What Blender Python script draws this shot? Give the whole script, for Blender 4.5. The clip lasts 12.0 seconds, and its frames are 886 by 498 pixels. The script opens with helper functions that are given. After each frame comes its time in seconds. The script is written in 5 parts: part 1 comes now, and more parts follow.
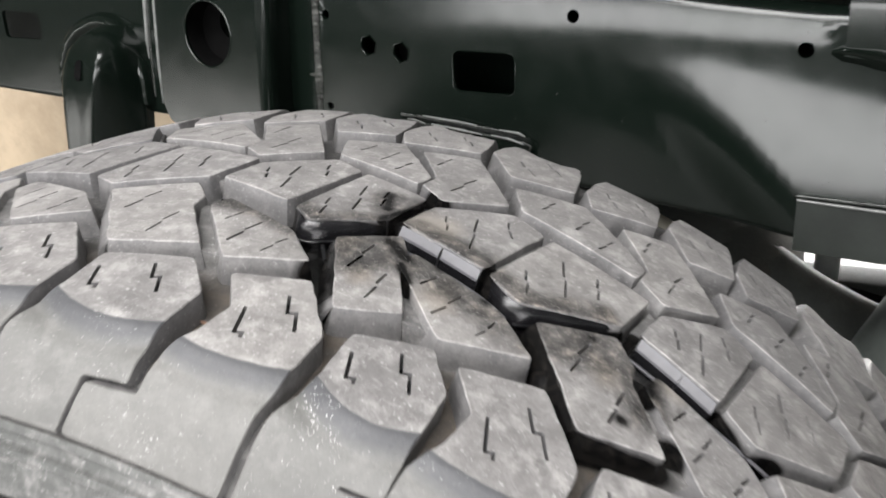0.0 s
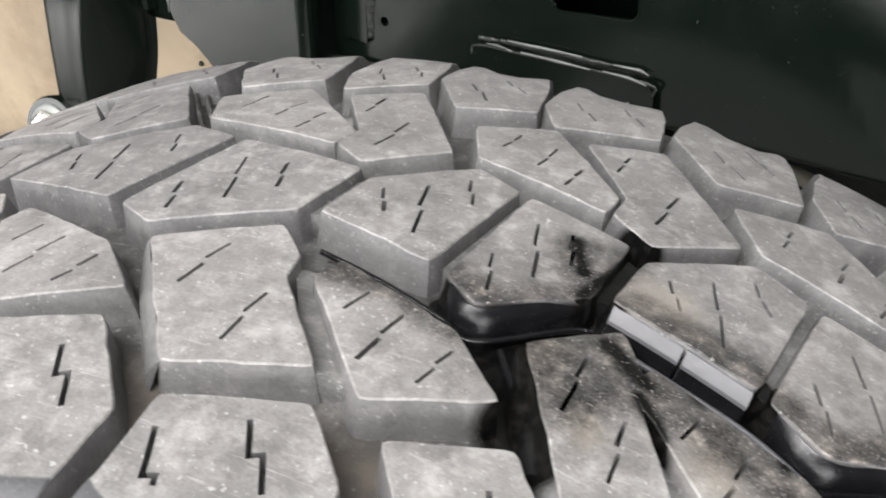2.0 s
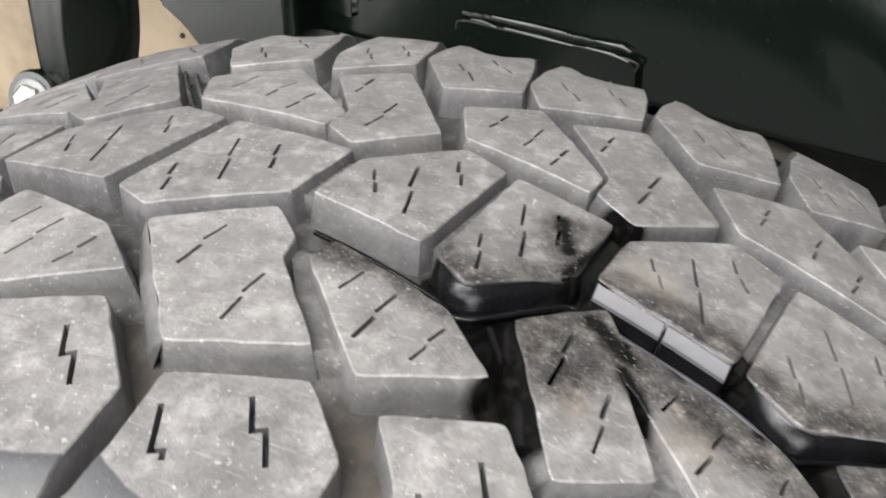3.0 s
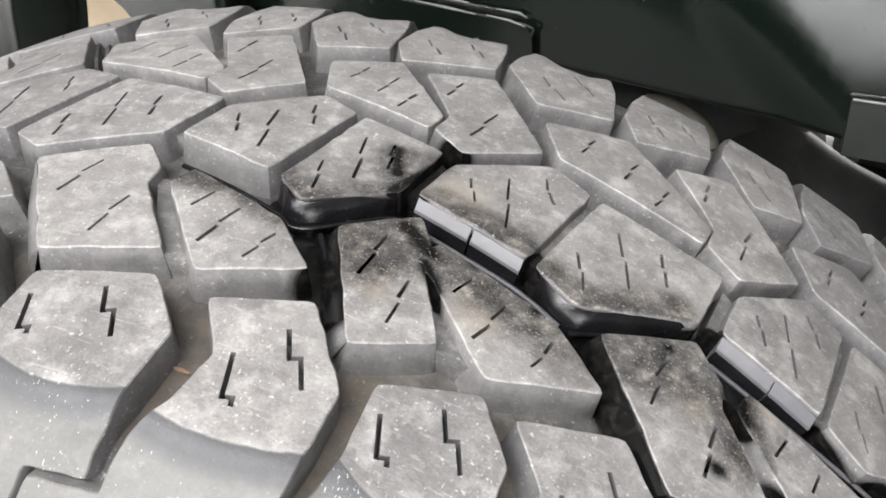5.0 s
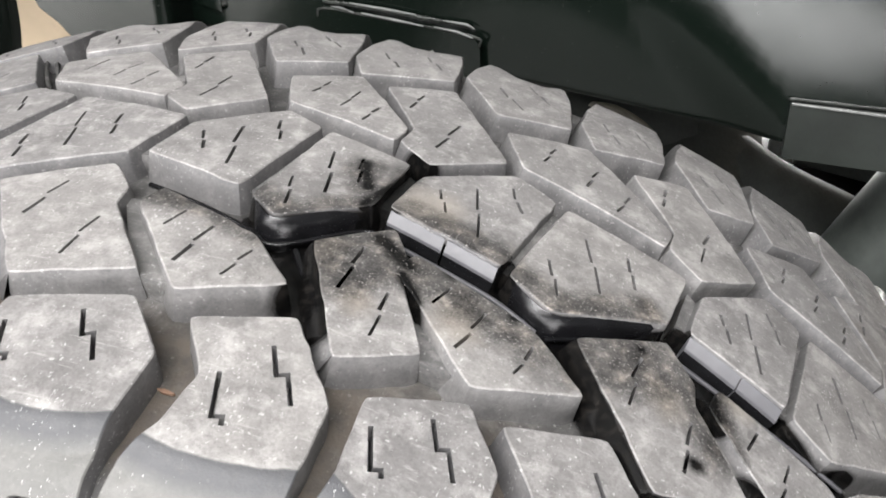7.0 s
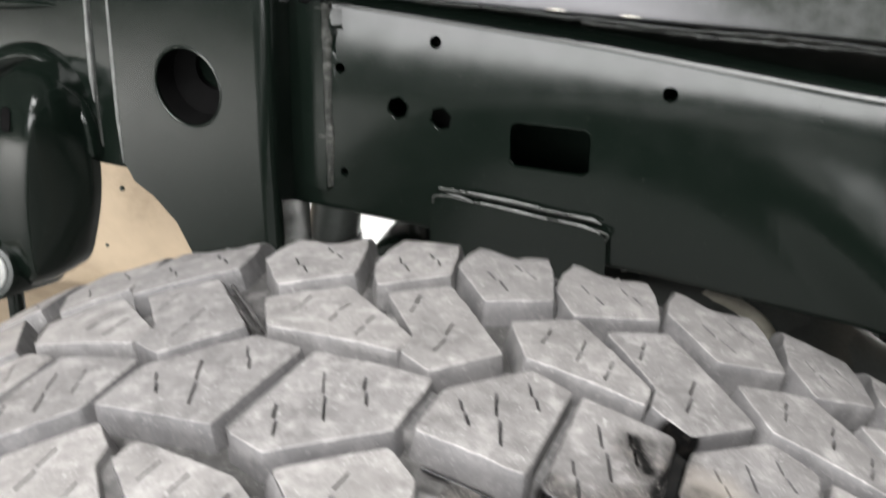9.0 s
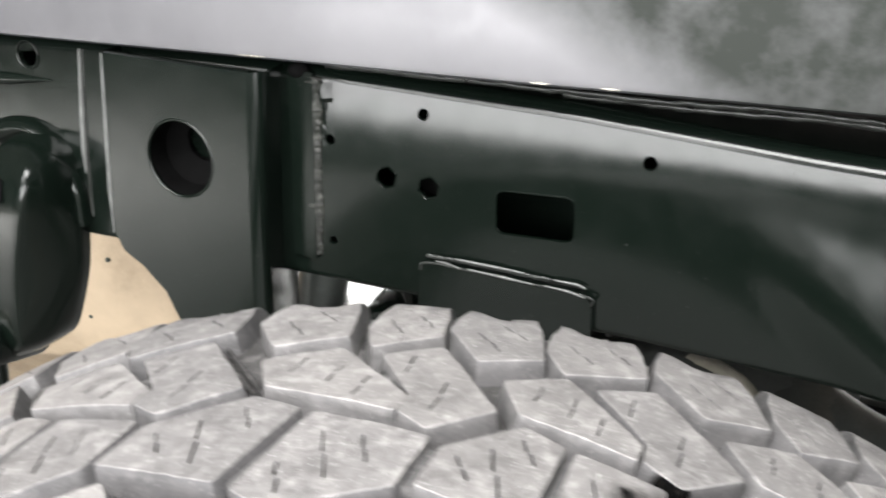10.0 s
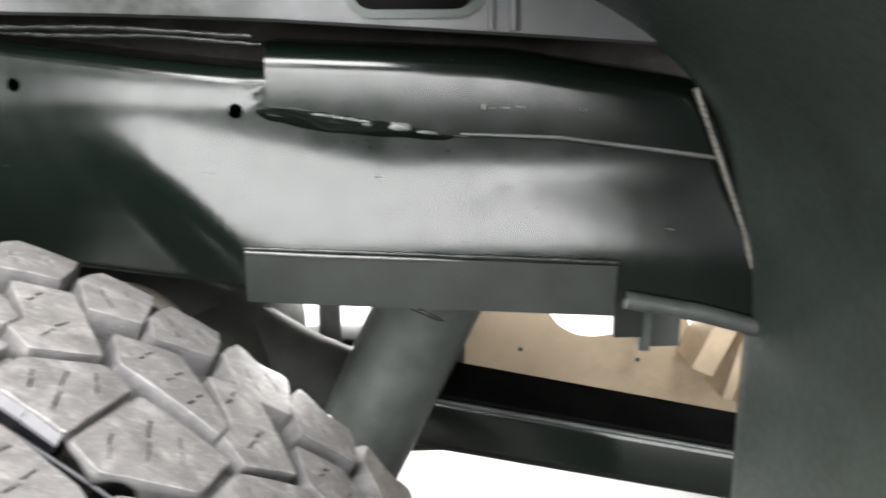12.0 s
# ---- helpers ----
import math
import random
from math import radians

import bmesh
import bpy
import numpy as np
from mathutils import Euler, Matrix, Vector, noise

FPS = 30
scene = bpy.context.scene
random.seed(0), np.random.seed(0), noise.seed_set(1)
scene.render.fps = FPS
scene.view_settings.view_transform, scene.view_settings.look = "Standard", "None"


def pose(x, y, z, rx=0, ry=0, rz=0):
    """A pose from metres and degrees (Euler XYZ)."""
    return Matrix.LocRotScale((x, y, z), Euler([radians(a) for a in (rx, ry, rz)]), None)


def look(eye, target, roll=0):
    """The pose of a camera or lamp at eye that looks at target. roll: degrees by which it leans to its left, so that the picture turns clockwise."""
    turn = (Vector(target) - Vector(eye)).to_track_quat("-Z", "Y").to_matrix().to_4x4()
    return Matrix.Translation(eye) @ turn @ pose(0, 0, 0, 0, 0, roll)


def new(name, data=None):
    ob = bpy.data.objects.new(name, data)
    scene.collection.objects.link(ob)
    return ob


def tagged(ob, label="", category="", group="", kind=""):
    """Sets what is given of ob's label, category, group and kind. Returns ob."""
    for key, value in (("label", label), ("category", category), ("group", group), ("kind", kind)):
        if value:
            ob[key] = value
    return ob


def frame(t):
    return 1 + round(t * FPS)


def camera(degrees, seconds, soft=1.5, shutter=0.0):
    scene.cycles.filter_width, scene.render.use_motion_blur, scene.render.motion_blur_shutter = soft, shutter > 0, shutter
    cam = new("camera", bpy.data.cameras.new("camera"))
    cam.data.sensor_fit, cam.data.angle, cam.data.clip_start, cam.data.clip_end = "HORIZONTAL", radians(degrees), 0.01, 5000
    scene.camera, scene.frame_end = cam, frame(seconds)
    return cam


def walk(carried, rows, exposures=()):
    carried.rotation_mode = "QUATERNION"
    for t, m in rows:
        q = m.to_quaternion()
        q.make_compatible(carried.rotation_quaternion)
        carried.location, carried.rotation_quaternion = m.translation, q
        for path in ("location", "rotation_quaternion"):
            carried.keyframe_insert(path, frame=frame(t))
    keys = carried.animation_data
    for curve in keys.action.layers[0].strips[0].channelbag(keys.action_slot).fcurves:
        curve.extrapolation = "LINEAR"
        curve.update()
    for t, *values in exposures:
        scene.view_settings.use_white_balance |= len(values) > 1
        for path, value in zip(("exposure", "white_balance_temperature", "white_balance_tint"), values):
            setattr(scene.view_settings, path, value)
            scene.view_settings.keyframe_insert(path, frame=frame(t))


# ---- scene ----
cam = camera(53.6, 12.0, soft=1.8, shutter=0.5)
# seconds, x, y, z and the turn of the camera
ROWS = [
    (0, 0.2570, -0.3338, 0.9988, 68.21, 2.83, 21.73),
    (0.5, 0.2183, -0.2756, 0.9947, 66.24, 2.53, 21.32),
    (1, 0.1932, -0.2492, 0.9952, 62.75, 2.46, 21.34),
    (1.5, 0.1617, -0.2265, 0.9929, 61.06, 2.39, 21.21),
    (2, 0.1418, -0.2202, 1.0059, 59.64, 2.29, 21.03),
    (2.5, 0.1247, -0.2182, 1.0084, 58.36, 2.25, 20.57),
    (3, 0.1416, -0.2261, 1.0127, 57.62, 1.87, 19.86),
    (3.2, 0.1488, -0.2319, 1.0126, 57.51, 1.89, 19.80),
    (4.8, 0.2005, -0.2595, 1.0162, 57.05, 3.14, 18.65),
    (5, 0.2036, -0.2566, 1.0154, 56.89, 3.32, 18.44),
    (5.5, 0.1977, -0.2635, 1.0161, 56.83, 3.49, 17.29),
    (6, 0.1903, -0.2726, 1.0188, 56.90, 2.96, 15.68),
    (6.5, 0.1926, -0.2699, 1.0217, 56.92, 2.54, 14.48),
    (6.7, 0.1933, -0.2671, 1.0184, 57.23, 2.62, 14.30),
    (8.3, 0.1478, -0.2486, 1.0300, 57.04, 1.16, 12.68),
    (8.5, 0.1267, -0.2493, 1.0446, 58.37, 1.22, 12.83),
    (9, 0.0863, -0.2496, 1.0682, 63.92, 1.14, 12.31),
    (9.5, 0.0581, -0.2647, 1.0847, 66.75, 1.08, 11.54),
    (10, 0.0831, -0.2628, 1.0687, 68.67, 0.91, 10.95),
    (10.5, 0.1850, -0.2647, 1.0233, 70.90, 1.23, 10.77),
    (11, 0.2684, -0.2935, 0.9885, 71.80, 1.21, 9.16),
    (11.5, 0.3223, -0.3177, 0.9816, 73.62, 0.43, 3.09),
    (12, 0.3618, -0.3287, 0.9639, 74.88, 0.33, -2.88),
]
walk(cam, [(t, pose(x, y, z, rx, ry, rz)) for t, x, y, z, rx, ry, rz in ROWS], exposures=[(0.0, 0.0), (1.5, 0.02), (2.5, -0.08), (3.2, -0.05), (5.0, 0.16), (6.6, 0.20), (8.4, 0.1), (9.0, 0.21), (9.6, 0.34), (10.4, 0.65), (11.0, 0.95), (12.0, 0.70)])

# ---- world and light: a workshop, unseen lamps overhead, windows and open doors ----
world = bpy.data.worlds.new("World")
scene.world = world
world.use_nodes = True
world.node_tree.nodes["Background"].inputs[0].default_value = (0.75, 0.85, 1.0, 1)
world.node_tree.nodes["Background"].inputs[1].default_value = 0.15


def area_lamp(name, where, target, sx, sy, watts, colour=(1, 1, 1), spread=180):
    data = bpy.data.lights.new(name, "AREA")
    data.shape, data.size, data.size_y, data.energy, data.color, data.spread = "RECTANGLE", sx, sy, watts, colour, radians(spread)
    ob = new(name, data)
    ob.matrix_world = look(where, target)
    return ob


# diffuse unseen lamps overhead, a long row of windows and an added open door on the wheel's side, a wide open door on
# the far side
# unseen, added as soft light from above on the tyre
area_lamp("ceiling_lamp", (0.0, -1.45, 2.85), (0.0, -1.45, 0), 2.6, 1.0, 132, (1.0, 0.985, 0.985))
# unseen too, added for the highlight along the rail's top edge
area_lamp("ceiling_lamp", (-2.2, -2.55, 2.85), (-2.2, -2.55, 0), 2.8, 1.3, 70, (1.0, 0.985, 0.985))
# added to light a pool of floor that the tower plate mirrors
area_lamp("ceiling_lamp", (-5.0, -1.8, 2.85), (-5.0, -1.8, 0), 3.4, 1.2, 1150, (1.0, 0.985, 0.985), 75)
area_lamp("window_daylight", (-2.1, -4.2, 2.0), (-2.1, 0, 2.0), 5.6, 1.55, 250, (1.0, 0.985, 0.995))
# unseen door, added for a highlight on the tower plate's rolled edge
area_lamp("door_daylight", (2.9, -4.2, 1.05), (2.9, 0, 1.05), 3.2, 2.0, 130, (1.0, 0.985, 0.995))
area_lamp("door_daylight", (0.0, 5.6, 1.3), (0, 1.0, 0.2), 5.0, 2.4, 1100, (1.0, 0.99, 0.97))

# ---- materials ----
def material(name):
    m = bpy.data.materials.new(name)
    m.use_nodes = True
    nt = m.node_tree
    return m, nt, nt.nodes["Principled BSDF"]


def node(nt, kind, **values):
    n = nt.nodes.new(kind)
    for key, value in values.items():
        if key in n.inputs:
            n.inputs[key].default_value = value
    return n


def noise_tex(nt, scale, detail=4.0, rough=0.6, vector=None):
    n = node(nt, "ShaderNodeTexNoise", Scale=scale, Detail=detail, Roughness=rough)
    if vector is None:
        vector = nt.nodes.new("ShaderNodeNewGeometry").outputs["Position"]
    nt.links.new(vector, n.inputs["Vector"])
    return n


def ramp(nt, source, *stops):
    r = nt.nodes.new("ShaderNodeValToRGB")
    e = r.color_ramp.elements
    while len(e) < len(stops):
        e.new(0.5)
    for el, (p, c) in zip(e, stops):
        el.position = p
        el.color = (c, c, c, 1) if isinstance(c, (int, float)) else (*c, 1)
    nt.links.new(source, r.inputs[0])
    return r.outputs[0]


def mix(nt, factor, a, b, blend="MIX"):
    m = nt.nodes.new("ShaderNodeMix")
    m.data_type, m.blend_type = "RGBA", blend
    for socket, value in ((m.inputs[0], factor), (m.inputs[6], a), (m.inputs[7], b)):
        if isinstance(value, bpy.types.NodeSocket):
            nt.links.new(value, socket)
        elif isinstance(value, (int, float)):
            socket.default_value = value
        else:
            socket.default_value = (*value, 1)
    return m.outputs[2]


def maths(nt, op, a, b=0.0, c=0.0):
    m = nt.nodes.new("ShaderNodeMath")
    m.operation = op
    for socket, value in zip(m.inputs, (a, b, c)):
        if isinstance(value, bpy.types.NodeSocket):
            nt.links.new(value, socket)
        else:
            socket.default_value = value
    return m.outputs[0]


def bump(nt, bsdf, height, strength, distance):
    b = node(nt, "ShaderNodeBump", Strength=strength, Distance=distance)
    nt.links.new(height, b.inputs["Height"])
    nt.links.new(b.outputs[0], bsdf.inputs["Normal"])


def plain(name, colour, rough=0.5, metal=0.0, vary=0.25, scale=30.0, relief=0.2, dirt=None, patchy=0.08):
    """A painted or plain surface with uneven tone at two scales and fine relief."""
    m, nt, b = material(name)
    big, fine = noise_tex(nt, scale), noise_tex(nt, scale * 12, 3.0)
    lo, hi = [c * (1 - vary) for c in colour], [min(1, c * (1 + vary)) for c in colour]
    col = ramp(nt, big.outputs["Fac"], (0.3, lo), (0.7, hi))
    if dirt:
        mask = ramp(nt, noise_tex(nt, scale * 0.6, 6.0, 0.7).outputs["Fac"], (0.5, 0.0), (0.68, 1.0))
        col = mix(nt, mask, col, dirt)
    nt.links.new(col, b.inputs["Base Color"])
    nt.links.new(ramp(nt, fine.outputs["Fac"], (0.3, max(0.02, rough - patchy)), (0.7, min(1, rough + patchy))), b.inputs["Roughness"])
    b.inputs["Metallic"].default_value = metal
    bump(nt, b, fine.outputs["Fac"], relief, 0.0004)
    return m


def rubber(name, tone, dust, gloss, mud=False, stained=True, relief=0.48, band=None, wet=False):
    """Tyre rubber: soft mottling, a skin of dust, pale flecks and oily black stains in a few places."""
    m, nt, b = material(name)
    place = nt.nodes.new("ShaderNodeNewGeometry").outputs["Position"]
    big, mid, fine = noise_tex(nt, 26, 5, 0.6, place), noise_tex(nt, 150, 5, 0.6, place), noise_tex(nt, 1100, 2, 0.5, place)
    col = ramp(nt, big.outputs["Fac"], (0.3, [c * 0.82 for c in tone]), (0.7, [min(1, c * 1.16) for c in tone]))
    col = mix(nt, ramp(nt, mid.outputs["Fac"], (0.42, 0.0), (0.75, dust)), col, (0.432, 0.42, 0.408))
    col = mix(nt, ramp(nt, fine.outputs["Fac"], (0.35, 0.22), (0.58, 0.0)), col, [c * 0.45 for c in tone])
    each = nt.nodes.new("ShaderNodeObjectInfo").outputs["Random"]
    col = mix(nt, 1.0, col, ramp(nt, each, (0.0, (0.86, 0.86, 0.865)), (1.0, (1.1, 1.095, 1.08))), "MULTIPLY")
    # greasy smudges and short scuff marks
    smudge = noise_tex(nt, 48, 7, 0.72, place)
    col = mix(nt, ramp(nt, smudge.outputs["Fac"], (0.49, 0.0), (0.66, 0.62)), col, [c * 0.5 for c in tone])
    stretch = nt.nodes.new("ShaderNodeMapping")
    nt.links.new(place, stretch.inputs[0])
    stretch.inputs["Rotation"].default_value = (0.3, 0.2, 0.7)
    stretch.inputs["Scale"].default_value = (60, 900, 300)
    scuff = noise_tex(nt, 1.0, 3, 0.6, stretch.outputs[0])
    col = mix(nt, ramp(nt, scuff.outputs["Fac"], (0.62, 0.0), (0.72, 0.75 * dust)), col, (0.5, 0.48, 0.465))
    pale = noise_tex(nt, 95, 6, 0.7, place)
    col = mix(nt, ramp(nt, pale.outputs["Fac"], (0.50, 0.0), (0.68, 1.0 * dust)), col, (0.53, 0.512, 0.497))
    fleck = noise_tex(nt, 620, 2, 0.4, place)
    col = mix(nt, ramp(nt, fleck.outputs["Fac"], (0.685, 0.0), (0.73, 0.1 + 0.6 * dust)), col, (0.72, 0.705, 0.69))
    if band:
        # below the lugs' brim the rubber is clean and a dark band puts its shade into the colour; less dusty further
        # down the sidewall
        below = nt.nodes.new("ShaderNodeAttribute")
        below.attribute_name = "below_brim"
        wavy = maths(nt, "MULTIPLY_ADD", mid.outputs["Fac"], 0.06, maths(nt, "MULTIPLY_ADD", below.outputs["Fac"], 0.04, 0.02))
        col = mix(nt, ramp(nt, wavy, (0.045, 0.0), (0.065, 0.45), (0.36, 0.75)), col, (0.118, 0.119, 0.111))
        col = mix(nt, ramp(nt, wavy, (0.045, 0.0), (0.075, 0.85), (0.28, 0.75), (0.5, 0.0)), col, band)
    # fine bright grit, thicker in some places, and darker pores
    long = nt.nodes.new("ShaderNodeMapping")
    nt.links.new(place, long.inputs[0])
    long.inputs["Scale"].default_value = (1.0, 0.4, 0.55)
    grit, drift = noise_tex(nt, 1700, 2, 0.5, long.outputs[0]), noise_tex(nt, 60, 3, 0.6, place)
    much = maths(nt, "MULTIPLY_ADD", drift.outputs["Fac"], 0.42, grit.outputs["Fac"])
    col = mix(nt, ramp(nt, much, (0.915, 0.0), (0.95, 0.2 + 0.6 * dust)), col, (0.72, 0.71, 0.70))
    pores = noise_tex(nt, 420, 4, 0.7, place)
    col = mix(nt, ramp(nt, pores.outputs["Fac"], (0.32, 0.3), (0.45, 0.0)), col, [c * 0.5 for c in tone])
    if mud:
        # dried mud lies in the grooves of the outer shoulder
        apart = nt.nodes.new("ShaderNodeSeparateXYZ")
        nt.links.new(place, apart.inputs[0])
        lie = ramp(nt, maths(nt, "MULTIPLY_ADD", apart.outputs["Y"], -6.0, 0.0), (0.48, 0.0), (0.58, 0.85), (0.80, 0.85), (0.86, 0.0))
        col = mix(nt, maths(nt, "MULTIPLY", lie, ramp(nt, mid.outputs["Fac"], (0.35, 0.35), (0.6, 1.0))), col, (0.125, 0.104, 0.085))
    rough = ramp(nt, mid.outputs["Fac"], (0.3, gloss), (0.7, min(1, gloss + 0.2)))
    if stained:
        # oil that crept over the rubber: black cores, a brown film that thins out, fine grain and pale grit in it
        grain = noise_tex(nt, 1300, 3, 0.65, place).outputs["Fac"]
        ragged = maths(nt, "MULTIPLY_ADD", noise_tex(nt, 130, 4, 0.6, place).outputs["Fac"], 0.15 if wet else 1.1, -0.075 if wet else -0.55)
        ragged = maths(nt, "MULTIPLY_ADD", grain, 0.1 if wet else 0.7, maths(nt, "ADD", ragged, -0.05 if wet else -0.35))
        col = mix(nt, ramp(nt, nearness(nt, place, SCUFFS, ragged), (0.05, 0.55), (0.40, 0.0)), col, (0.42, 0.375, 0.32))
        near = nearness(nt, place, STAINS if wet else TOP_STAINS, ragged)
        if wet:
            mask = ramp(nt, near, (0.28, 1.0), (0.37, 0.0))
        else:
            film = ramp(nt, nearness(nt, place, FILMS, ragged), (0.18, 1.0), (0.32, 0.82), (0.5, 0.32), (0.7, 0.0))
            film = maths(nt, "MULTIPLY", film, ramp(nt, noise_tex(nt, 85, 5, 0.65, place).outputs["Fac"], (0.36, 1.0), (0.64, 0.7)))
            col = mix(nt, maths(nt, "MULTIPLY", film, ramp(nt, grain, (0.36, 1.0), (0.66, 0.75))), col, ramp(nt, noise_tex(nt, 170, 5, 0.65, place).outputs["Fac"], (0.47, (0.010, 0.009, 0.008)), (0.60, (0.075, 0.064, 0.054)), (0.70, (0.30, 0.26, 0.215))))
            mask = ramp(nt, near, (0.10, 1.0), (0.34, 0.0))
        col = mix(nt, mask, col, ramp(nt, noise_tex(nt, 330, 4, 0.7, place).outputs["Fac"], (0.48, (0.004, 0.004, 0.004)), (0.74, (0.02, 0.018, 0.016))))
        if not wet:
            chips = maths(nt, "MULTIPLY", film, ramp(nt, noise_tex(nt, 1300, 2, 0.5, place).outputs["Fac"], (0.655, 0.0), (0.70, 0.8)))
            col = mix(nt, chips, col, (0.52, 0.49, 0.46))
        rough = mix(nt, mask, rough, (0.16, 0.16, 0.16) if wet else (0.42, 0.42, 0.42))
        nt.links.new(ramp(nt, mask, (0.0, 0.4), (1.0, 0.5 if wet else 0.25)), b.inputs["Specular IOR Level"])
    nt.links.new(col, b.inputs["Base Color"])
    nt.links.new(rough, b.inputs["Roughness"])
    b.inputs["Specular IOR Level"].default_value = 0.35
    h = maths(nt, "ADD", maths(nt, "MULTIPLY", mid.outputs["Fac"], 0.6), maths(nt, "MULTIPLY", fine.outputs["Fac"], 0.25))
    h = maths(nt, "MULTIPLY_ADD", pores.outputs["Fac"], 0.5, h)
    bump(nt, b, h, relief, 0.0009)
    return m


def nearness(nt, place, lines, ragged):
    """How near a place lies to any of the lines, as a share of their width, with a ragged border."""
    def vector(op, a, b, scale=None):
        v = nt.nodes.new("ShaderNodeVectorMath")
        v.operation = op
        for socket, value in ((v.inputs[0], a), (v.inputs[1], b), (v.inputs[3], scale)):
            if isinstance(value, bpy.types.NodeSocket):
                nt.links.new(value, socket)
            elif value is not None:
                socket.default_value = value
        return v.outputs["Value"] if op in ("DOT_PRODUCT", "DISTANCE") else v.outputs["Vector"]

    far = None
    for p, q, wide in lines:
        p, q = Vector(p), Vector(q)
        if (q - p).length < 1e-4:
            one = vector("DISTANCE", place, p)
        else:
            away = vector("SUBTRACT", place, p)
            share = maths(nt, "MULTIPLY", vector("DOT_PRODUCT", away, q - p), 1 / (q - p).length_squared)
            clamp = nt.nodes.new("ShaderNodeClamp")
            nt.links.new(share, clamp.inputs["Value"])
            one = vector("DISTANCE", away, vector("SCALE", (q - p), None, clamp.outputs[0]))
        one = maths(nt, "DIVIDE", one, wide)
        far = one if far is None else maths(nt, "MINIMUM", far, one)
    return maths(nt, "MULTIPLY", maths(nt, "ADD", far, ragged), 0.25)


def tread_place(turn, across, high=-3.0):
    """Where a spot of the tread lies: degrees round, millimetres across and above the skin."""
    r = 0.4775 - 0.485 * (across / 1000) ** 2 + high / 1000
    return (-0.0104 + r * math.sin(radians(turn)), across / 1000, 0.4138 + r * math.cos(radians(turn)))


def trails(rows):
    """Lines on the tread: height, width and the marks (degrees round, millimetres across) that each runs through."""
    out = []
    for high, wide, *marks in rows:
        marks = marks if len(marks) > 1 else marks * 2
        out += [(tread_place(*p, high), tread_place(*q, high), wide / 1000) for p, q in zip(marks, marks[1:])]
    return out


# oily black stains in the grooves and over some blocks
STAIN_ROWS = [
    (-8, 5.5, (9.7, -40), (11.0, -46), (11.7, -45), (13.5, -28), (14.2, -24)), (-5, 8.0, (14.2, -22), (14.6, 4)), (-7, 11.0, (12.3, -52), (13.2, -65), (14.3, -77)),
    (-8.5, 4.6, (15.0, -29), (17.3, -34), (19.7, -40), (21.6, -46), (25.5, -28), (26.8, -28)), (-8, 6.5, (22.8, -52), (25.4, -79), (26.6, -92), (31.1, -74)),
    (-8.5, 4.8, (27.1, -26), (31.6, -39), (35.4, -45)), (-7, 5.0, (28.8, -35), (30.7, -55), (31.8, -68)), (-7, 6.5, (16.2, -53), (17.4, -63)),
    (-3.5, 3.5, (19.6, -31), (20.0, -38)), (-3.5, 3.0, (26.9, -29), (27.2, -26)),
    (0, 2.6, (12.7, -5), (13.4, -19)), (0, 2.2, (13.6, -29), (14.6, -6)), (0, 3.0, (14.9, -44), (16.3, -52)), (0, 2.4, (16.2, -57), (17.1, -66)), (0, 2.6, (17.8, -49)),
    (0, 5.0, (28.0, -44), (28.6, -58)), (0, 3.0, (27.9, -80)), (0, 2.0, (25.4, -46)), (0, 2.0, (20.5, -57))]
STAINS, TOP_STAINS = trails(STAIN_ROWS), trails([row for row in STAIN_ROWS if row[0] > -3])
# pale sandy scuffs, likewise
SCUFFS = trails([(0, 8.0, (15.4, -18), (16.4, -18)), (0, 5.0, (15.1, -74)), (0, 6.0, (18.5, -67), (18.9, -70)), (0, 4.0, (13.4, -55)), (0, 6.0, (26.6, -62)), (0, 5.0, (29.6, -48))])
# and a thin brownish film round the black
FILMS = trails([(0, 12.0, (13.2, -52), (15.4, -48)), (0, 7.5, (14.4, -63)), (0, 8.5, (16.6, -52), (19.4, -53), (21.2, -60)), (0, 5.0, (15.4, -27), (17.5, -30), (19.3, -34)), (0, 9.0, (22.9, -58), (25.4, -51), (27.3, -50)),
                (0, 6.0, (28.0, -56), (28.8, -68)), (0, 4.0, (6.2, -49), (8.4, -51), (10.8, -58)), (0, 4.5, (12.9, -8), (13.4, -20)), (0, 3.5, (13.6, -28), (14.6, -6)), (0, 3.5, (9.6, -38), (11.2, -43), (13.4, -29)), (0, 4.0, (20.2, -38), (22.0, -43), (25.4, -27))])
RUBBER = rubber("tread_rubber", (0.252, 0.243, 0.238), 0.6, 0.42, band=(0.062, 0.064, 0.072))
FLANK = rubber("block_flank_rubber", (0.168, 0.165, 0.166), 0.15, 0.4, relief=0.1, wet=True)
WET = plain("smooth_grey_rubber", (0.12, 0.119, 0.128), 0.36, 0.0, 0.15, 60, 0.2)
OILY = plain("oily_black_rubber", (0.008, 0.008, 0.009), 0.23, 0.0, 0.4, 120, 0.25, patchy=0.05)
OILY.node_tree.nodes["Principled BSDF"].inputs["Specular IOR Level"].default_value = 0.6
WET.node_tree.nodes["Principled BSDF"].inputs["Specular IOR Level"].default_value = 0.35
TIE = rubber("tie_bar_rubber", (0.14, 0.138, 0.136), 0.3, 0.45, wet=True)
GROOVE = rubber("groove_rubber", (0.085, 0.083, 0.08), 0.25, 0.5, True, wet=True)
SIDE = rubber("sidewall_rubber", (0.125, 0.128, 0.122), 0.3, 0.45, stained=False, relief=0.25)
FRAME = plain("black_frame_paint", (0.005, 0.008, 0.0062), 0.19, 0.0, 0.3, 25, 0.01, patchy=0.012)


